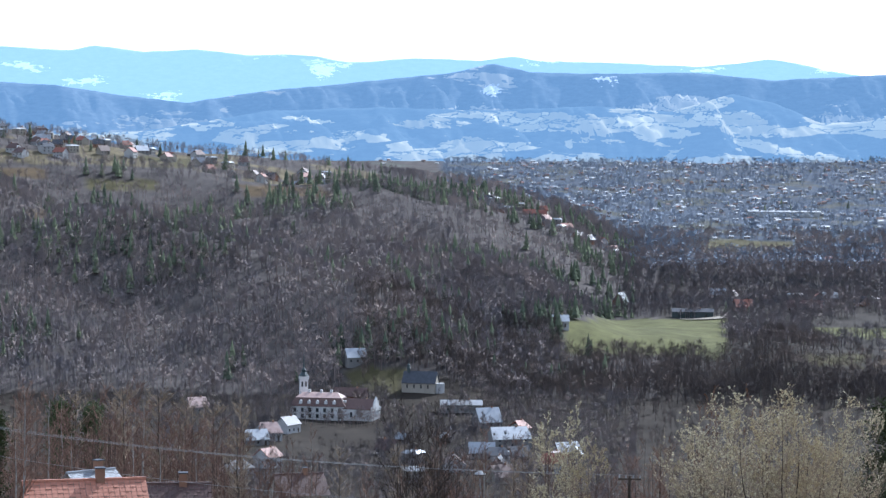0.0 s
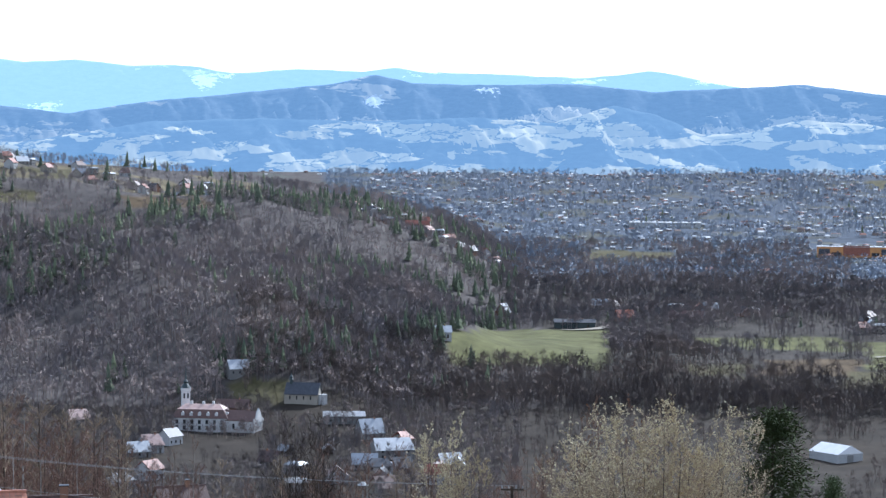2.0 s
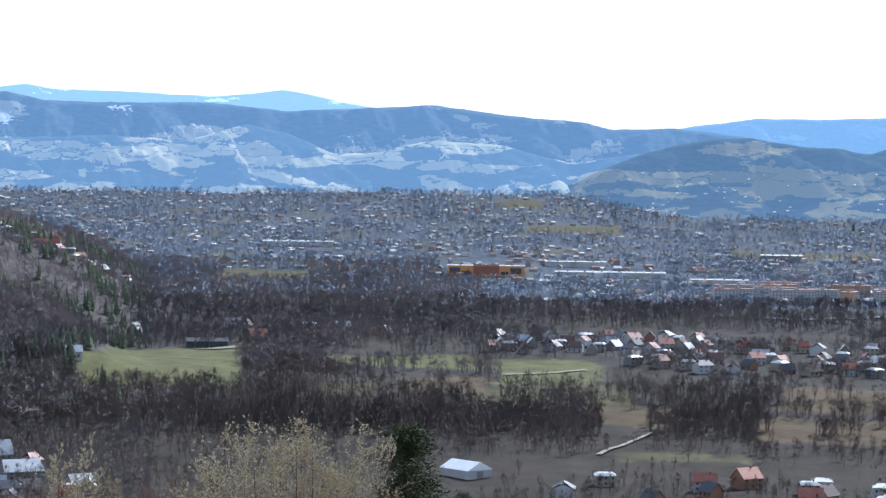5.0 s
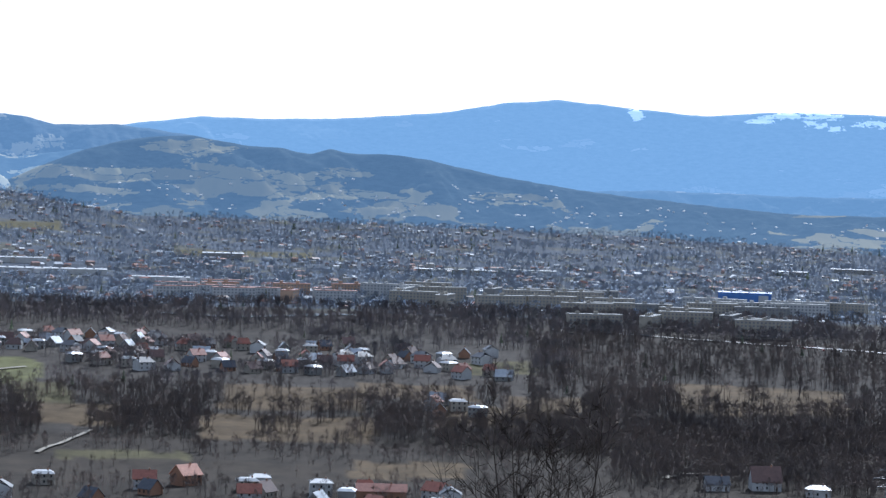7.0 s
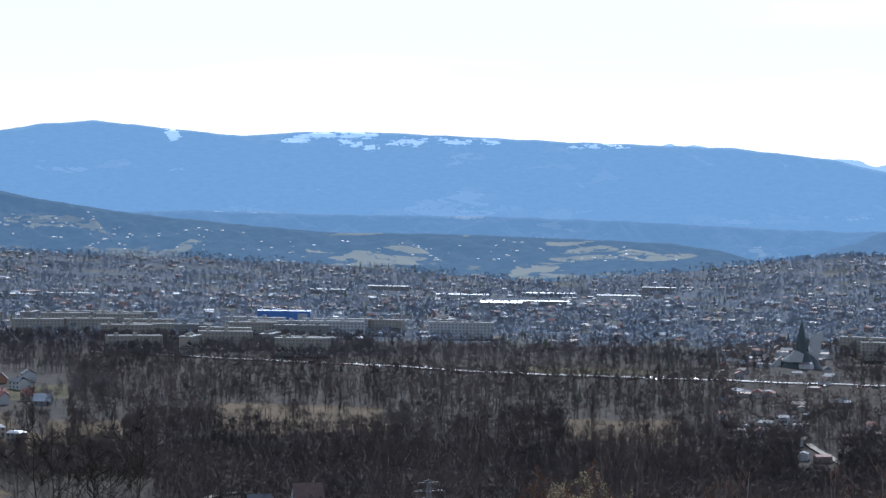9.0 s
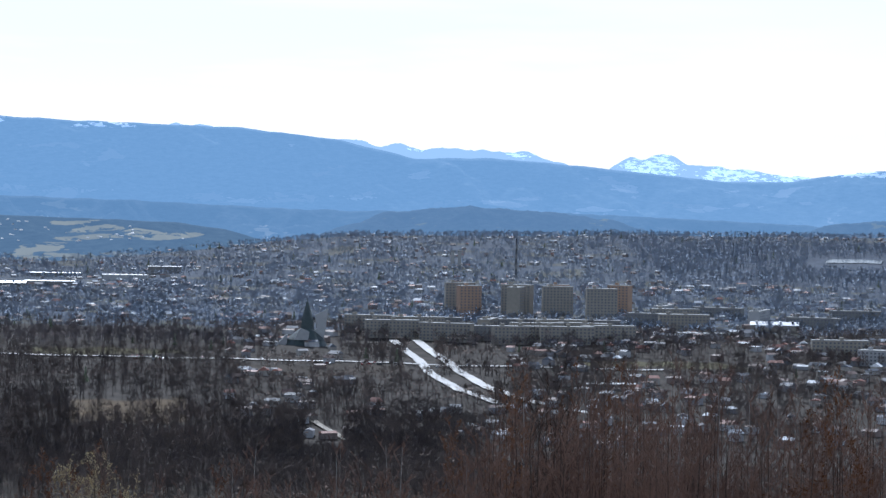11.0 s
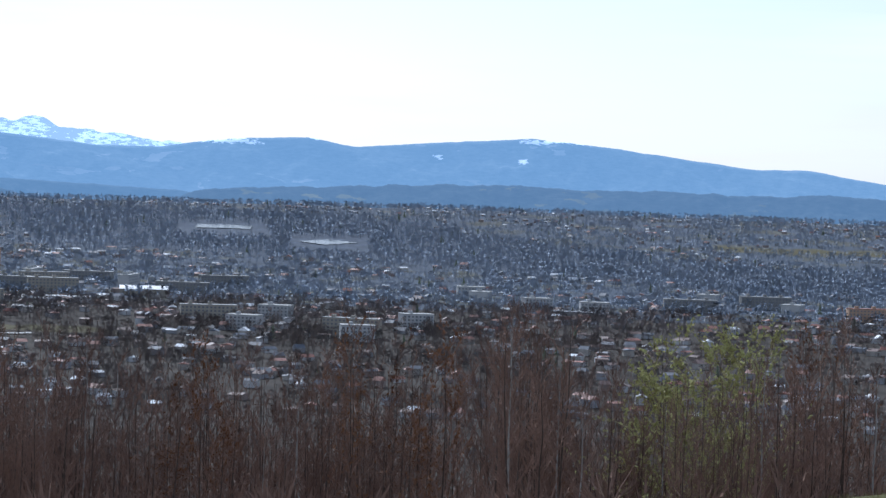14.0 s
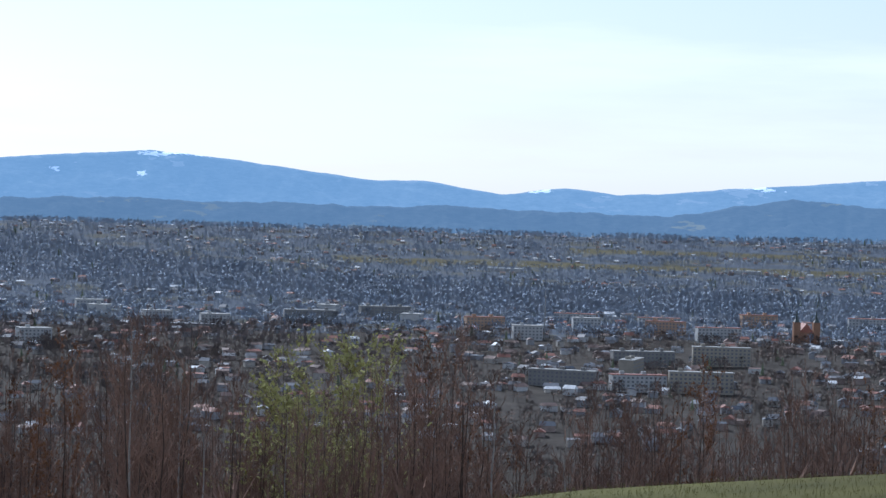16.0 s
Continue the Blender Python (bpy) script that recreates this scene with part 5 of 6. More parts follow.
tent = thing("tent_hall", "white fabric storage hall with a gabled roof", "tent hall")
bm = bmesh.new()
prism(bm, ((-8, -2), (8, -2), (8, 4), (-8, 4)), -11, 11)
part("wall", bm, m_white, tent)
m_fabric = noisy("white_fabric", (0.66, 0.67, 0.68), (0.84, 0.84, 0.84), 0.2, 0.6, spec=0.3)
bm = bmesh.new()
prism(bm, ((-8.3, 4.004), (8.3, 4.004), (0.4, 8.0), (-0.4, 8.0)), -11.3, 11.3)
part("roof", bm, m_fabric, tent)
part("door", one_box(-2, 2, -11.1, -10.9, -1, 3.4), m_grey, tent)
tent.matrix_basis = at(11.75, -6.62, 0.7)

fin = thing("modern_church", "modern church with a tall white fin, dark cone roof and spire", "church")
bm = bmesh.new()
cone(bm, 20, 15, -3, 5.0, 20)
cone(bm, 16, 5, 5.0, 14.0, 20)
part("nave", bm, m_copper, fin, "dark low conical nave")
bm = bmesh.new()
prism(bm, ((6.0, -2), (14.0, -2), (18.5, 30), (17.6, 30.5), (7.5, 25), (9.5, 14), (6.0, 12)), -1.5, 1.5)
part("fin", bm, m_white, fin, "tall white concrete fin")
bm = bmesh.new()
cone(bm, 6.5, 5.0, 10, 20, 7, 1.0, 1.0)
cone(bm, 5.5, 0.0, 20, 39, 7, 1.0, 1.0)
part("spire", bm, m_copper, fin, "dark green pointed spire")
bm = bmesh.new()
prism(bm, ((-27, -2), (-16, -2), (-15, 8.5), (-16, 9)), -6, 6)
part("side_wall", bm, m_white, fin, "white slanting wall")
bm = bmesh.new()
prism(bm, ((-10, 5), (2, 5), (3, 12), (-4, 15)), -16.5, -15)
part("porch", bm, m_white, fin)
fin.matrix_basis = at(42.75, -3.05, 0.0)

stack = thing("factory_chimney", "tall factory chimney banded dark and pale", "chimney")
for k in range(7):
    bm = bmesh.new()
    cone(bm, 1.7 - 0.08 * k, 1.64 - 0.08 * k, 6.6 * k + (-3 if k == 0 else 0), 6.6 * (k + 1) - 0.01, 12)
    part("band", bm, m_slate if k % 2 == 0 else m_grey, stack)
stack.matrix_basis = at(47.57, -1.35)
for dz in (0, 0.16):
    silo = thing("silo_tower", "tall grey concrete silo tower", "silo", "pair of silo towers")
    part("shaft", one_box(-2.4, 2.4, -2.4, 2.4, -2, 22), m_concrete, silo)
    part("cap", one_box(-2.7, 2.7, -2.7, 2.7, 22.004, 23), m_grey, silo)
    silo.matrix_basis = at(46.10 + dz, -1.22)
for az, el, tall in ((34.95, -2.05, 38), (33.3, -1.75, 40), (71.45, -2.75, 44)):
    mast = thing("lattice_mast", "slim grey steel mast above the roofs", "mast")
    bm = bmesh.new()
    cone(bm, 0.8, 0.35, -2, tall, 6)
    part("pole", bm, m_steel, mast)
    part("platform", one_box(-1.3, 1.3, -1.3, 1.3, tall * 0.86, tall * 0.86 + 0.9), m_steel, mast)
    mast.matrix_basis = at(az, el)

minster = thing("brick_church", "red brick church with two towers and pale spires", "church")
part("wall", one_box(-6, 6, -12, 12, -2, 10), m_brick, minster)
bm = bmesh.new()
prism(bm, ((-6.6, 10.004), (6.6, 10.004), (0, 18)), -12.3, 12.3)
part("roof", bm, m_red_tile, minster)
for sx in (-9, 9):
    part("tower", one_box(sx - 3, sx + 3, -14, -8, -2, 19), m_brick, minster)
    bm = bmesh.new()
    cone(bm, 3.4, 1.2, 19, 22, 8, sx, -11)
    cone(bm, 1.5, 0.0, 22, 30, 8, sx, -11)
    part("spire", bm, m_copper, minster, "pale-tipped spire")
minster.matrix_basis = at(77.35, -2.62, 0.25)


# ---- roads, paths and water ----
def ribbon(name, label, category, pts, width, material, lift=0.9, steps=14):
    """A strip laid on the ground through (heading, elevation) points."""
    line = []
    q = [(a, ground_at(a, e)) for a, e in pts]
    for (a0, r0), (a1, r1) in zip(q, q[1:]):
        for k in range(steps):
            f = k / steps
            line.append((a0 + (a1 - a0) * f, r0 + (r1 - r0) * f))
    line.append(q[-1])
    c = [Vector((r * math.sin(radians(a)), r * math.cos(radians(a)), 0)) for a, r in line]
    v, fc = [], []
    for i, p in enumerate(c):
        d = (c[min(i + 1, len(c) - 1)] - c[max(i - 1, 0)]).normalized()
        n = Vector((-d.y, d.x, 0)) * width / 2
        for s in (-1, 1):
            x = p + n * s
            a, r = math.degrees(math.atan2(x.x, x.y)), math.hypot(x.x, x.y)
            v.append((x.x, x.y, EYE + float(height(a, r)) + lift))
    for i in range(len(c) - 1):
        fc.append((2 * i, 2 * i + 1, 2 * i + 3, 2 * i + 2))
    return tagged(mesh_object(name, v, fc, material), label, category, kind="structure")


ribbon("road_main_west", "pale carriageway of the main road to town", "road", ((44.75, -2.92), (45.25, -3.3), (45.6, -3.66), (46.3, -4.05), (47.4, -4.4)), 8, m_asphalt)
ribbon("road_main_east", "pale carriageway of the main road to town", "road", ((45.3, -2.92), (45.85, -3.3), (46.25, -3.6), (47.0, -4.0), (48.0, -4.3), (49.5, -4.55)), 8, m_asphalt)
ribbon("road_river", "pale riverside road with parked cars", "road", ((26.5, -2.98), (30.5, -3.12), (34.5, -3.28), (38.5, -3.38), (42.0, -3.42), (46.0, -3.5), (51.0, -3.5)), 6, m_asphalt)
ribbon("road_cemetery", "pale gravel lane beside the cemetery", "path", ((42.7, -4.6), (43.1, -4.9), (43.75, -5.25)), 4.5, m_path)
ribbon("path_floor", "pale gravel track crossing the valley floor", "path", ((14.8, -6.1), (15.5, -5.8), (16.1, -5.55)), 3, m_path)
ribbon("path_field", "gravel track along a green field", "path", ((12.6, -4.3), (14.5, -4.15)), 4, m_path)
ribbon("path_yard", "pale gravel yard above the green field", "path", ((5.5, -3.78), (6.7, -3.68)), 10, m_path)
ribbon("stream_bend", "shining bend of the river", "water", ((17.4, -2.86), (19.5, -2.9), (21.3, -2.8), (22.0, -2.78)), 12, m_water)
ribbon("river_reach", "shining reach of the river", "water", ((8.5, -2.05), (9.6, -2.25), (10.6, -2.35)), 14, m_water)
ribbon("pond_far", "pale shining pond on the plain", "water", ((54.65, -0.93), (55.9, -0.93)), 60, m_water)
ribbon("pond_near", "pale shining pond on the plain", "water", ((57.3, -1.24), (58.05, -1.17)), 60, m_water)
ribbon("lane_houses", "pale lane curving round houses", "path", ((29.2, -6.3), (29.6, -6.2), (30.2, -6.18)), 4, m_path)


# ---- cars parked by the roads ----
def car(paint, label):
    t = thing("car", label, "car", "parked cars")
    bm = bmesh.new()
    prism(bm, ((-2.1, 0.35), (2.1, 0.35), (2.15, 0.8), (1.2, 0.95), (0.6, 1.45), (-1.0, 1.45), (-1.8, 0.95), (-2.15, 0.85)), -0.85, 0.85)
    part("body", bm, paint, t)
    bm = bmesh.new()
    prism(bm, ((1.1, 0.98), (0.62, 1.38), (-0.95, 1.38), (-1.6, 0.98)), -0.87, 0.87)
    part("glazing", bm, m_glass, t)
    for x in (-1.3, 1.3):
        for y in (-0.8, 0.8):
            bm = bmesh.new()
            cone(bm, 0.33, 0.33, -0.1, 0.1, 10)
            bmesh.ops.rotate(bm, verts=bm.verts, cent=(0, 0, 0), matrix=Matrix.Rotation(radians(90), 3, "X"))
            bmesh.ops.translate(bm, verts=bm.verts, vec=(x, y, 0.33))
            wheel = part("wheel", bm, m_slate, t)
            part("hubcap", one_box(x - 0.15, x + 0.15, y - 0.11 if y < 0 else y + 0.101, y - 0.101 if y < 0 else y + 0.11, 0.18, 0.48), m_steel, wheel)
    return t


m_car_w = noisy("white_car_paint", (0.6, 0.6, 0.6), (0.75, 0.75, 0.75), 1.0, 0.25, spec=0.6)
m_car_d = noisy("dark_car_paint", (0.03, 0.03, 0.035), (0.07, 0.07, 0.08), 1.0, 0.2, spec=0.6)
m_car_r = noisy("red_car_paint", (0.25, 0.03, 0.03), (0.35, 0.05, 0.04), 1.0, 0.25, spec=0.6)
CARS = [car(m_car_w, "small white car parked by the road"), car(m_car_d, "small dark car parked by the road"), car(m_car_r, "small red car parked by the road")]
g = np.random.default_rng(31)
for i in range(64):
    a = g.uniform(31.5, 50.5)
    e = float(np.interp(a, [30.5, 34.5, 38.5, 42, 46, 51], [-3.12, -3.28, -3.38, -3.42, -3.5, -3.5]))
    q = ground_at(a, e) + g.choice([-11, -8, 8, 11])
    m = Matrix.Translation(place(a, q, 0.05)) @ Matrix.Rotation(-radians(a) + g.choice([0, 1.57]) + g.uniform(-0.1, 0.1), 4, "Z")
    k = CARS[i % 3]
    if i < 3:
        k.matrix_basis = m
    else:
        copy_thing(k, m)


# ---- trees close by, each with its own limbs ----
def tube(v, f, p, q, r0, r1, n=4):
    """A tapered limb from p to q."""
    d = (q - p).normalized()
    s = d.orthogonal().normalized()
    u = d.cross(s)
    k = len(v)
    for c, rad in ((p, r0), (q, r1)):
        for i in range(n):
            a = 2 * math.pi * i / n
            v.append(tuple(c + s * (rad * math.cos(a)) + u * (rad * math.sin(a))))
    for i in range(n):
        j = (i + 1) % n
        f.append((k + i, k + j, k + n + j, k + n + i))


def bare_tree(name, label, tall, stems, spread, limbs, twigs, bark, twig_mat, seed, upright=0.55, catkins=None, leaf_n=0):
    """A leafless tree: stems from one foot, ascending limbs, fine twigs; catkins or young leaves where given."""
    g = random.Random(seed)
    t = thing(name, label, "tree", "trees before the valley")
    tv, tf, cv, cf, lv, lf = [], [], [], [], [], []

    def twig(p, d, length, rad, depth):
        q = p + d * length
        if depth:
            tube(cv, cf, p, q, max(rad, 0.017), max(rad * 0.5, 0.010), 3)
        else:
            s = d.orthogonal().normalized() * 0.020
            i = len(cv)
            cv.extend((tuple(p - s), tuple(p + s), tuple(q), tuple(q)))
            cf.append((i, i + 1, i + 2, i + 3))
        if depth:
            for k in range(twigs):
                b = p + d * length * g.uniform(0.2, 1.0)
                e = (d * upright * 1.6 + Vector((g.gauss(0, 1), g.gauss(0, 1), g.gauss(0.35, 0.6))) * 0.62).normalized()
                twig(b, e, length * g.uniform(0.45, 0.9), rad * 0.55, depth - 1)
        for k in range(leaf_n):
            b = p + d * length * g.uniform(0.1, 1.0)
            n1 = Vector((g.gauss(0, 1), g.gauss(0, 1), g.gauss(0, 1))).normalized()
            n2 = n1.orthogonal().normalized()
            sz = g.uniform(0.06, 0.13)
            i = len(lv)
            lv.extend((tuple(b + n1 * sz), tuple(b + n2 * sz * 0.5), tuple(b - n1 * sz), tuple(b - n2 * sz * 0.5)))
            lf.append((i, i + 1, i + 2, i + 3))

    for s in range(stems):
        a = 2 * math.pi * (s + g.uniform(0, 0.6)) / stems
        lean = 0 if stems == 1 else g.uniform(0.25, 1.0) * spread
        h = tall * g.uniform(0.72, 1.0) if s else tall
        top = Vector((math.cos(a) * lean, math.sin(a) * lean, h))
        p = Vector((math.cos(a) * 0.15 * (stems > 1), math.sin(a) * 0.15 * (stems > 1), -1.5))
        r0 = tall * 0.0095 * (1.5 if stems == 1 else 0.8)
        segs = 8
        line = [p]
        for k in range(1, segs + 1):
            w = k / segs
            c = p.lerp(top, w)
            c.x += math.cos(a) * lean * 0.25 * math.sin(w * math.pi) + g.uniform(-1, 1) * tall * 0.008
            c.y += math.sin(a) * lean * 0.25 * math.sin(w * math.pi) + g.uniform(-1, 1) * tall * 0.008
            line.append(c)
        for k in range(segs + 1):  # stems grow out of one foot
            if k or not s:
                for i in range(5):
                    w, c = 2 * math.pi * i / 5, line[k] if k else Vector((0, 0, -1.5))
                    rad = r0 * (1 - 0.9 * k / segs) * (1 if k else 1.6)
                    tv.append((c.x + rad * math.cos(w), c.y + rad * math.sin(w), c.z))
            if k:
                hi = len(tv) - 5
                lo = hi - 5 if k > 1 else 0
                tf.extend((lo + i, lo + (i + 1) % 5, hi + (i + 1) % 5, hi + i) for i in range(5))
        for b in range(limbs):
            w = g.uniform(0.22, 0.97)
            i = min(int(w * segs), segs - 1)
            c = line[i].lerp(line[i + 1], w * segs - i)
            ang = g.uniform(0, 2 * math.pi)
            d = Vector((math.cos(ang) * (1 - upright), math.sin(ang) * (1 - upright), upright)).normalized()
            length = (spread * 1.1 + tall * 0.10) * (1.1 - 0.75 * w) * g.uniform(0.5, 1.1)
            e = c + d * length * 0.5
            rad = r0 * (1 - 0.85 * w) * 0.55
            tube(cv, cf, c, e, rad, rad * 0.6, 4)
            d2 = (d + Vector((g.gauss(0, 0.2), g.gauss(0, 0.2), 0.25))).normalized()
            twig(e, d2, length * 0.5, rad * 0.5, 2)
            for k in range(2):
                twig(c.lerp(e, g.uniform(0.3, 0.9)), (d + Vector((g.gauss(0, 0.5), g.gauss(0, 0.5), 0.3))).normalized(), length * 0.4, rad * 0.4, 1)
    mesh_object("trunk", tv, tf, bark, parent=t)
    mesh_object("crown", cv, cf, twig_mat, parent=t)
    if leaf_n:
        mesh_object("leaves", lv, lf, catkins, parent=t, label="pale catkins and young leaves")
    return t


def pine(label, tall, seed, fat=0.2):
    g = random.Random(seed)
    t = thing("pine", label, "tree", "trees before the valley")
    tv, tf = [], []
    tube(tv, tf, Vector((0, 0, -1.5)), Vector((0.1, 0, tall * 0.96)), tall * 0.014, 0.03, 6)
    cv, cf = [], []
    for k in range(170):
        w = g.uniform(0.18, 1.0)
        a = g.uniform(0, 2 * math.pi)
        out = tall * fat * (1.08 - w) ** 0.6 * g.uniform(0.35, 1.0)
        c = Vector((math.cos(a) * out, math.sin(a) * out, tall * w * 0.95 + out * 0.25))
        i = len(cv)
        s = Vector((-math.sin(a), math.cos(a), 0)) * 0.03
        b = Vector((0, 0, tall * w * 0.9))
        cv.extend((tuple(b - s), tuple(b + s), tuple(c)))
        cf.append((i, i + 1, i + 2))
        for j in range(52):
            d = Vector((g.gauss(0, 1), g.gauss(0, 1), g.gauss(0.3, 0.8))).normalized()
            p = c + Vector((g.gauss(0, 1), g.gauss(0, 1), g.gauss(0, 0.6))) * 0.42
            s = d.orthogonal().normalized() * 0.05
            i = len(cv)
            cv.extend((tuple(p - s), tuple(p + s), tuple(p + d * g.uniform(0.22, 0.45))))
            cf.append((i, i + 1, i + 2))
    mesh_object("trunk", tv, tf, m_bark, parent=t)
    mesh_object("crown", cv, cf, m_needle, parent=t)
    return t


m_bark = noisy("grey_brown_bark", (0.035, 0.027, 0.022), (0.13, 0.10, 0.08), 3.0, 0.95, spec=0.1, jitter=0.3)
m_pale_bark = noisy("birch_bark", (0.16, 0.15, 0.13), (0.42, 0.39, 0.35), 3.0, 0.9, spec=0.15, jitter=0.2)
m_twig = noisy("red_brown_twigs", (0.098, 0.060, 0.046), (0.27, 0.165, 0.115), 0.5, 0.95, spec=0.1, jitter=0.5, fluff=0.4)
m_twig_pale = noisy("tan_twigs", (0.18, 0.138, 0.094), (0.40, 0.31, 0.215), 0.5, 0.95, spec=0.1, jitter=0.3, fluff=0.4)
m_twig_dark = noisy("dark_twigs", (0.025, 0.02, 0.017), (0.08, 0.06, 0.048), 0.5, 0.95, spec=0.1, jitter=0.3)
m_catkin = noisy("yellow_white_catkins", (0.44, 0.37, 0.21), (0.76, 0.67, 0.45), 1.5, 0.9, spec=0.1)
m_green = noisy("young_willow_leaves", (0.30, 0.29, 0.10), (0.46, 0.44, 0.18), 1.5, 0.9, spec=0.1)
m_grass = noisy("meadow_blades", (0.075, 0.070, 0.020), (0.17, 0.15, 0.05), 0.4, 0.95, spec=0.1, fluff=0.5)
m_rust = noisy("rusty_dead_leaves", (0.11, 0.05, 0.022), (0.27, 0.13, 0.06), 1.5, 0.9, spec=0.1)
m_needle = noisy("pine_needles", (0.032, 0.050, 0.020), (0.10, 0.125, 0.050), 0.8, 0.9, spec=0.15)

ALDERS = [bare_tree("alder", "bare multi-stemmed alder with red-brown twigs", 12.0, st, sp, lb, 3, m_bark, m_twig, 200 + i, up)
          for i, (st, sp, lb, up) in enumerate(((5, 2.2, 15, 0.55), (3, 2.0, 24, 0.5), (7, 2.8, 12, 0.58), (4, 1.9, 18, 0.56)))]
BIRCHES = [bare_tree("birch", "bare pale-stemmed birch with fine twigs", 12.0, 1, 2.0, 34, 3, m_pale_bark, m_twig, 220 + i, 0.5) for i in range(2)]
SAPLINGS = [bare_tree("rowan", "bare slender tree with a few rusty leaves", 12.0, 2, 2.0, 20, 3, m_bark, m_twig, 230 + i, 0.55, m_rust, 1) for i in range(2)]
WILLOW = bare_tree("goat_willow", "round willow bush covered in pale yellow catkins", 12.0, 10, 4.6, 12, 4, m_bark, m_twig_pale, 240, 0.58, m_catkin, 2)
PALE = bare_tree("blossom_willow", "willow with silvery white catkins", 12.0, 4, 3.0, 16, 3, m_bark, m_twig_pale, 241, 0.5, m_catkin, 3)
GREEN_WILLOW = bare_tree("green_willow", "round willow with fresh yellow-green leaves", 12.0, 7, 4.4, 14, 4, m_bark, m_twig_pale, 242, 0.5, m_green, 5)
DARK = bare_tree("oak", "large bare dark tree with a wide crown", 12.0, 7, 4.4, 13, 3, m_twig_dark, m_twig_dark, 243, 0.45)
TAN = bare_tree("larch", "bare tree with tan twigs", 12.0, 1, 1.9, 44, 3, m_bark, m_twig_pale, 244, 0.45)
PINE = pine("dark green pine with dense needles", 12.0, 250)
PINE_SLIM = pine("slim dark green spruce", 12.0, 251, 0.14)
placed = set()


def plant(tree, az, r, top_el, wide=1.0, turn=0.0):
    """Set a tree so that its top is seen at this elevation."""
    p = place(az, r)
    tall = EYE + r * math.tan(radians(top_el)) - p.z
    s = max(tall, 2.0) / 12.0
    tree_m = Matrix.Translation(p) @ Matrix.Rotation(turn, 4, "Z") @ Matrix.Diagonal((s * wide, s * wide, s, 1))
    if tree.name in placed:
        made = copy_thing(tree, Matrix.Identity(4))
        made.matrix_basis = tree_m
    else:
        placed.add(tree.name)
        tree.matrix_basis = tree_m


for tree, az, r, el, wide in (
        (WILLOW, 6.3, 195, -5.85, 0.95), (WILLOW, 7.9, 190, -5.75, 1.0), (WILLOW, 9.1, 205, -5.9, 0.7), (PALE, 2.7, 210, -5.95, 0.75), (PALE, 3.3, 200, -6.5, 0.6), (DARK, -0.5, 220, -5.35, 0.55),
        (PINE, 10.35, 230, -5.42, 1.3), (PINE, 11.7, 215, -6.95, 0.8), (SAPLINGS[0], 6.0, 240, -5.55, 0.6), (SAPLINGS[1], 7.4, 260, -5.5, 0.5), (BIRCHES[0], 1.0, 215, -6.2, 0.7), (BIRCHES[1], -3.0, 230, -6.4, 0.7),
        (BIRCHES[0], -9.55, 260, -5.3, 0.8), (BIRCHES[1], -9.0, 300, -5.6, 0.7), (PINE_SLIM, -8.75, 390, -5.6, 0.7), (PINE_SLIM, -8.0, 395, -5.62, 0.65), (PINE_SLIM, -10.2, 380, -5.8, 0.7), (TAN, -7.3, 360, -5.4, 1.0),
        (TAN, -6.5, 370, -5.45, 1.1), (TAN, -5.9, 350, -5.7, 1.0), (ALDERS[0], -7.8, 380, -5.6, 0.9), (TAN, -4.7, 260, -6.4, 1.1), (ALDERS[1], -5.3, 330, -5.9, 0.9), (ALDERS[2], -9.3, 360, -5.6, 0.9), (TAN, -8.4, 390, -5.5, 1.0),
        (ALDERS[3], -3.7, 300, -6.5, 0.8), (ALDERS[0], 4.5, 250, -6.5, 0.9), (ALDERS[2], 0.3, 260, -6.6, 0.9), (TAN, 2.0, 260, -6.7, 0.9), (ALDERS[1], 5.2, 230, -6.3, 0.8), (DARK, 0.2, 225, -6.5, 0.5),
        (DARK, 26.4, 205, -4.2, 1.0), (DARK, 33.9, 230, -6.3, 0.7),
        (SAPLINGS[0], 36.6, 230, -5.75, 0.8), (SAPLINGS[1], 37.4, 225, -5.55, 0.9), (WILLOW, 38.2, 235, -5.95, 0.8), (ALDERS[0], 41.4, 225, -5.5, 0.9),
        (DARK, 48.0, 190, -2.9, 0.4), (ALDERS[3], 47.2, 185, -3.7, 0.6), (ALDERS[1], 48.9, 180, -4.0, 0.7),
        (GREEN_WILLOW, 66.3, 168, -3.4, 0.9)):
    plant(tree, az, r, el, wide, az * 7.0)

# tan trees along the lane below the house
g = random.Random(53)
for az0, az1, step, r0, r1, lo, hi in ((-12.0, -4.4, 0.30, 330, 430, -6.1, -5.45), (-4.6, 5.5, 0.55, 300, 420, -7.2, -6.6), (-12.0, -4.6, 0.6, 270, 320, -6.9, -6.1)):
    a = az0
    while a < az1:
        plant(g.choice([TAN, TAN] + BIRCHES + ALDERS), a, g.uniform(r0, r1), g.uniform(lo, hi), g.uniform(0.8, 1.1), g.uniform(0, 6))
        a += step * g.uniform(0.6, 1.4)
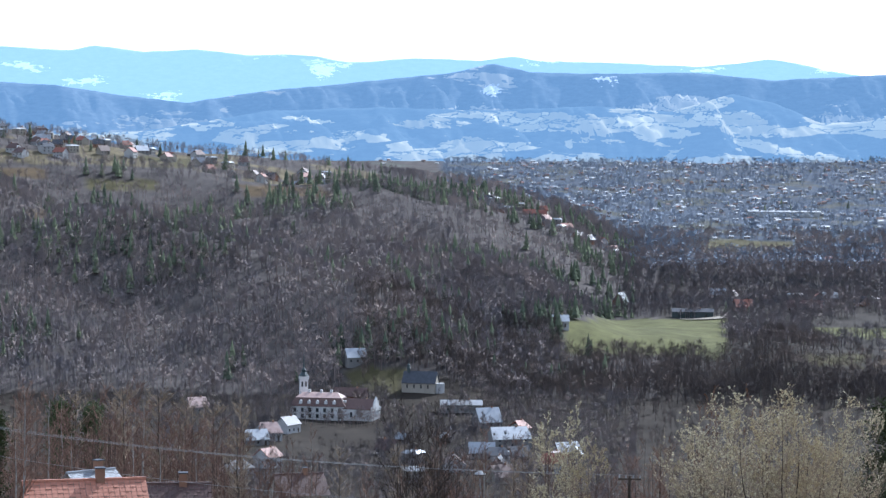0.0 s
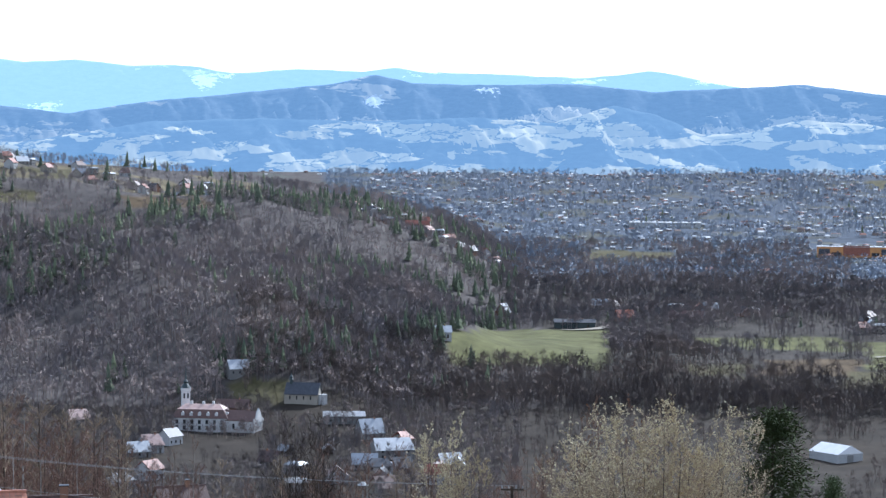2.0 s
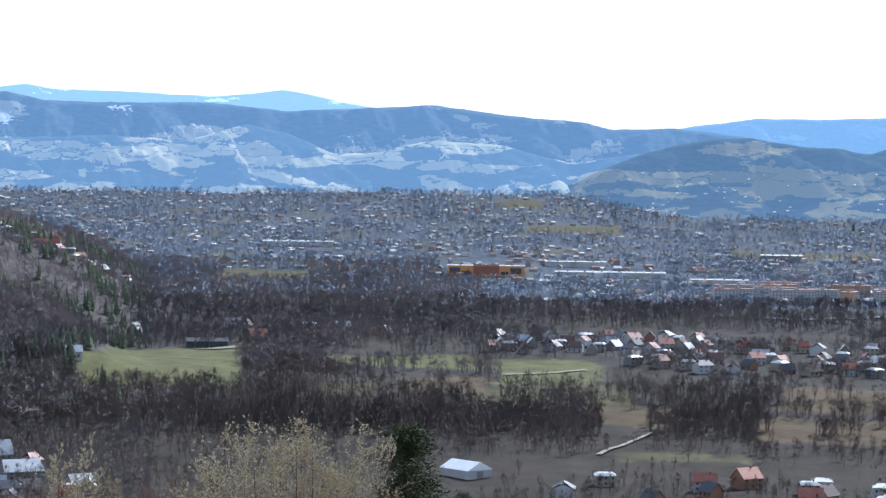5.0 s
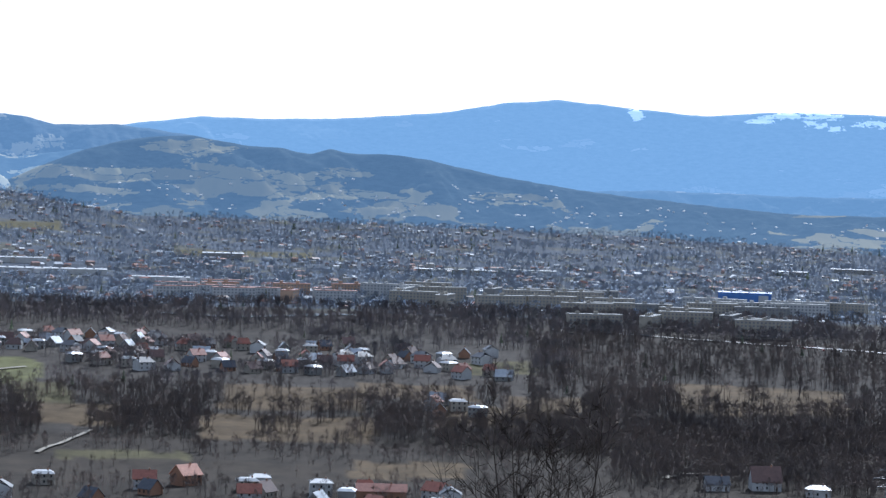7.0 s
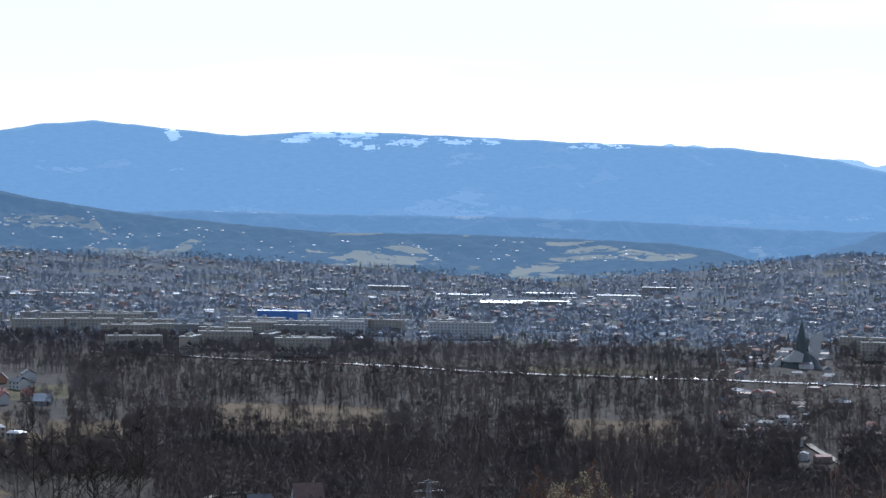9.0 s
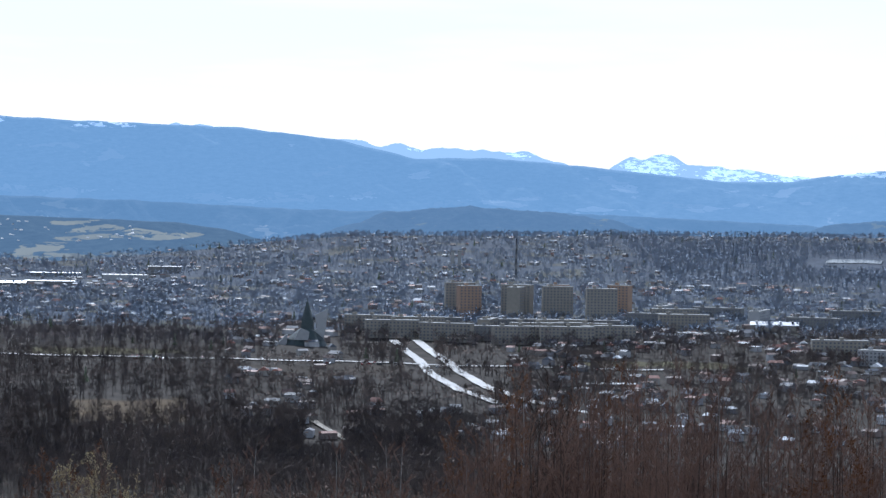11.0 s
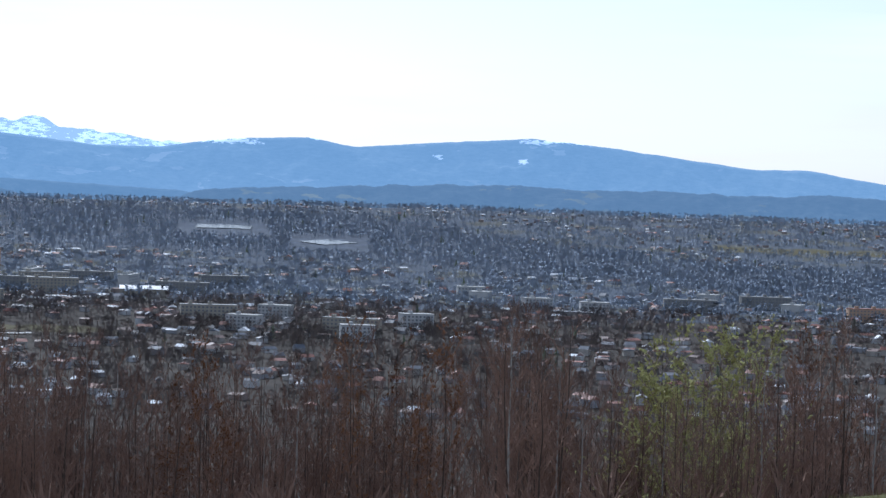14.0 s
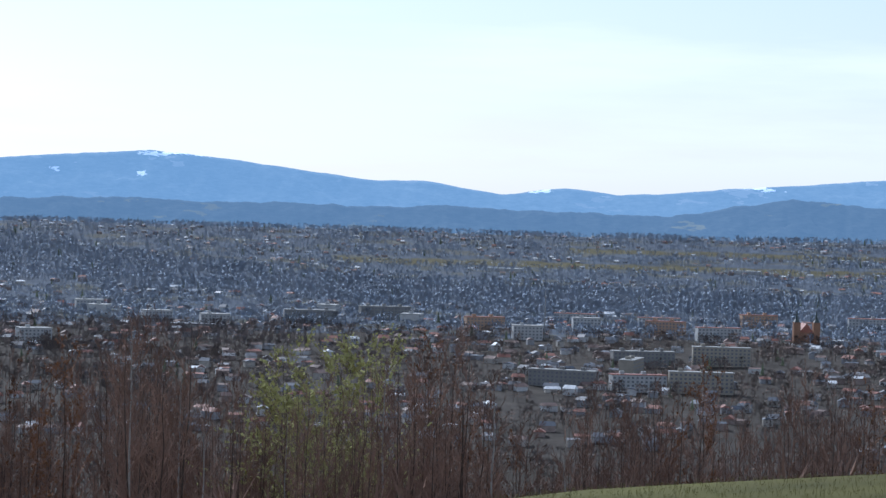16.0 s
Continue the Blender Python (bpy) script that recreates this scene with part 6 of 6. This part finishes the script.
# the thicket below the meadow, in loose rows under one ragged top line
TOP_AZ = np.array([36.5, 41.7, 45.5, 47.3, 48.0, 48.7, 50.8, 51.5, 52.8, 54.0, 55.2, 56.5, 58.4, 59.0, 61.0, 62.1, 63.0, 63.8, 65.1, 66.3, 67.6, 68.9, 70.4, 70.9, 71.9, 72.6, 73.3, 74.2, 75.2, 76.4, 77.4, 78.4, 79.2, 84])
TOP_EL = np.array([-5.7, -5.4, -4.9, -4.1, -3.1, -3.6, -3.4, -3.1, -3.6, -3.8, -3.2, -3.9, -2.8, -3.0, -3.4, -2.2, -2.8, -4.1, -4.0, -3.4, -3.4, -2.6, -3.2, -4.4, -4.3, -3.6, -4.0, -3.3, -3.4, -4.1, -3.3, -3.0, -3.5, -3.5])
g = random.Random(77)
for az0, az1, step, r0, r1, lower in ((36.5, 43.0, 0.42, 220, 280, 0.7), (42.5, 52.0, 0.36, 180, 260, 0.9), (43.5, 64.0, 0.40, 160, 190, 1.1), (46.5, 64.0, 0.42, 190, 240, 0.5), (62.0, 81.0, 0.42, 142, 168, 0.5), (62.0, 81.0, 0.50, 170, 205, 0.7)):
    a = az0
    while a < az1:
        kind = g.choice(ALDERS * 3 + BIRCHES * 2 + SAPLINGS)
        plant(kind, a, g.uniform(r0, r1), float(np.interp(a, TOP_AZ, TOP_EL)) - abs(g.gauss(0, lower)), g.uniform(0.5, 0.8), g.uniform(0, 6))
        a += step * g.uniform(0.6, 1.4)
az, r = sow(9500, 40, 84, 138, 330, 120)
stand("thicket_brush", "dense brown brush under the bare trees", BRUSH, az, r, rand_h(len(az), 3.5, 9.0), m_twig, 20)
az, r = sow(1500, -14, 12, 420, 900, 121)
stand("slope_trees", "tan bare trees on the slope below", PLAIN, az, r, rand_h(len(az), 7, 12), m_twig_pale, 21)
az, r = sow(1600, 12, 66, 700, 1100, 122)
stand("slope_brush", "brown bushes at the foot of the slope", PLAIN, az, r, rand_h(len(az), 3, 7), m_wood, 22)
az, r = sow(9000, 62, 84, 80, 124, 123)
stand("meadow_grass", "short green and straw-coloured meadow grass", [sliver_tree(9, 300 + s, 0.03) for s in range(3)], az, r, rand_h(len(az), 0.10, 0.26), m_grass, 23, 1.6)


# ---- roofs, poles and wires close by ----
def near_roof(az, r, el, turn, w, d, rise, tile, label):
    t = thing("house", label, "house", "houses below the hillside")
    h = 3.2
    bm = bmesh.new()
    prism(bm, ((-d / 2, -6), (d / 2, -6), (d / 2, h), (0, h + rise), (-d / 2, h)), -w / 2, w / 2)
    bmesh.ops.rotate(bm, verts=bm.verts, cent=(0, 0, 0), matrix=Matrix.Rotation(radians(90), 3, "Z"))
    part("wall", bm, m_cream, t)
    slope = math.atan2(rise, d / 2)
    length = math.hypot(rise, d / 2) + 0.7
    courses, across = 12, 22
    for side in (-1, 1):
        bm = bmesh.new()
        for i in range(courses):
            for j in range(across):
                u0, u1 = -w / 2 - 0.5 + (w + 1) * j / across, -w / 2 - 0.5 + (w + 1) * (j + 0.94) / across
                s0, s1 = length * i / courses, length * (i + 1.08) / courses
                up = 0.10 + 0.02 * ((i + j) % 3)
                q = []
                for u, s, lift in ((u0, s0, up), (u1, s0, up), (u1, s1, up + 0.05), (u0, s1, up + 0.05)):
                    y = side * s * math.cos(slope)
                    z = h + rise - s * math.sin(slope) + lift
                    q.append(bm.verts.new((u, y, z)))
                bm.faces.new(q if side > 0 else q[::-1])
        ob = part("roof_tiles", bm, tile, t)
        ob["kind"] = "stuff"
    part("ridge", one_box(-w / 2 - 0.5, w / 2 + 0.5, -0.18, 0.18, h + rise + 0.05, h + rise + 0.28), tile, t)
    part("chimney", one_box(w * 0.1, w * 0.1 + 0.9, -0.45, 0.45, h + rise - 0.6, h + rise + 1.3), m_brick, t)
    part("chimney_cap", one_box(w * 0.1 - 0.1, w * 0.1 + 1.0, -0.55, 0.55, h + rise + 1.304, h + rise + 1.42), m_slate, t)
    top = EYE + r * math.tan(radians(el))
    p = place(az, r)
    p.z = top - (h + rise + 0.3)
    t.matrix_basis = Matrix.Translation(p) @ Matrix.Rotation(-radians(az) + turn, 4, "Z")


near_roof(-8.2, 262, -7.45, 0.15, 12, 10, 4.2, m_orange_tile, "house with an orange-red clay tile roof")
near_roof(-6.2, 285, -7.55, 0.0, 8, 8, 3.2, m_brown_tile, "house with a dark red tile roof and ochre gable")
near_roof(-8.05, 300, -7.25, 0.6, 6, 5, 1.6, m_tin, "shed with a grey corrugated tin roof")
near_roof(-3.3, 520, -7.35, 0.3, 10, 9, 3.6, m_brown_tile, "pale house with a brown gable roof")
near_roof(-0.2, 480, -7.9, 0.1, 20, 12, 3.5, m_brown_tile, "wide house with a low brown roof")

POLES = ((4.35, 205, -7.35), (-14.5, 330, -5.4))
tops = []
for az, r, el in POLES:
    t = thing("utility_pole", "dark wooden pole with a crossarm and insulators", "utility pole", "poles of the power line")
    top = EYE + r * math.tan(radians(el))
    p = place(az, r)
    h = top - p.z
    bm = bmesh.new()
    cone(bm, 0.16, 0.11, -1.0, h, 10)
    part("pole", bm, m_timber, t)
    arm = part("crossarm", one_box(-0.95, 0.95, -0.07, 0.07, h - 0.35, h - 0.2), m_timber, t)
    for x in (-0.85, -0.3, 0.3, 0.85):
        bm = bmesh.new()
        cone(bm, 0.06, 0.04, h - 0.2, h + 0.05, 8, x)
        part("insulator", bm, m_white, arm)
    t.matrix_basis = Matrix.Translation(p) @ Matrix.Rotation(-radians(az), 4, "Z")
    tops.append((p, h, az))
m_wire = noisy("grey_wire", (0.28, 0.27, 0.26), (0.42, 0.41, 0.40), 1.0, 0.5, metal=0.6)
for k, (x, lower) in enumerate(((-0.85, 0.0), (-0.3, 0.0), (0.3, 0.0), (0.85, 0.0), (0.0, 3.2))):
    ends = [Matrix.Translation(p) @ Matrix.Rotation(-radians(a), 4, "Z") @ Vector((x, 0, h + 0.05 - lower)) for p, h, a in tops]
    v, f = [], []
    last = None
    for i in range(25):
        w = i / 24
        c = ends[0].lerp(ends[1], w)
        c.z -= 4 * 2.2 * w * (1 - w)
        if last is not None:
            tube(v, f, last, c, 0.014 if lower == 0 else 0.022, 0.014 if lower == 0 else 0.022, 4)
        last = c
    tagged(mesh_object("power_wire", v, f, m_wire), "thin grey wire strung between wooden poles", "wire", "wires of the power line")

lamp = thing("street_lamp", "grey street lamp with a round pale head", "street lamp")
p = place(0.9, 230)
h = EYE + 230 * math.tan(radians(-7.4)) - p.z
bm = bmesh.new()
cone(bm, 0.09, 0.05, -1, h, 8)
part("pole", bm, m_steel, lamp)
bm = bmesh.new()
cone(bm, 0.2, 0.55, h, h + 0.18, 14)
cone(bm, 0.55, 0.2, h + 0.18, h + 0.45, 14)
part("lamp_head", bm, m_white, lamp)
lamp.matrix_basis = Matrix.Translation(p)


# ---- steel pylon on the valley floor ----
def pylon(az, r, top_el):
    t = thing("pylon", "grey steel lattice pylon with three crossarms", "pylon")
    p = place(az, r)
    h = EYE + r * math.tan(radians(top_el)) - p.z
    w = h * 0.09

    def strut(name, a, b, rad, parent):
        v, f = [], []
        tube(v, f, Vector(a), Vector(b), rad, rad, 4)
        return mesh_object(name, v, f, m_steel, parent=parent)

    def corner(sx, sy, k):
        half = w * (1 - 0.82 * k)
        return (sx * half, sy * half, h * k)

    for sx, sy in ((-1, -1), (1, -1), (1, 1), (-1, 1)):
        strut("leg", corner(sx, sy, -0.02), corner(sx, sy, 1.0), 0.12, t)
    steps = [0.0, 0.2, 0.37, 0.52, 0.65, 0.77, 0.88, 1.0]
    for k0, k1 in zip(steps, steps[1:]):
        for (ax, ay), (bx, by) in (((-1, -1), (1, -1)), ((1, -1), (1, 1)), ((1, 1), (-1, 1)), ((-1, 1), (-1, -1))):
            strut("brace", corner(ax, ay, k0), corner(bx, by, k1), 0.06, t)
            strut("brace", corner(bx, by, k0), corner(ax, ay, k1), 0.06, t)
    for k, half in ((0.70, 0.20), (0.83, 0.27), (0.96, 0.18)):
        arm = strut("crossarm", (-h * half, 0, h * k), (h * half, 0, h * k), 0.16, t)
        for sx in (-1, 1):
            strut("stay", (sx * h * half, 0, h * k), (0, 0, h * (k + 0.05)), 0.07, arm)
            strut("insulator", (sx * h * half, 0, h * k), (sx * h * half, 0, h * k - 1.6), 0.12, arm)
    t.matrix_basis = Matrix.Translation(p) @ Matrix.Rotation(-radians(az) + 0.4, 4, "Z")


pylon(34.3, 1150, -5.8)
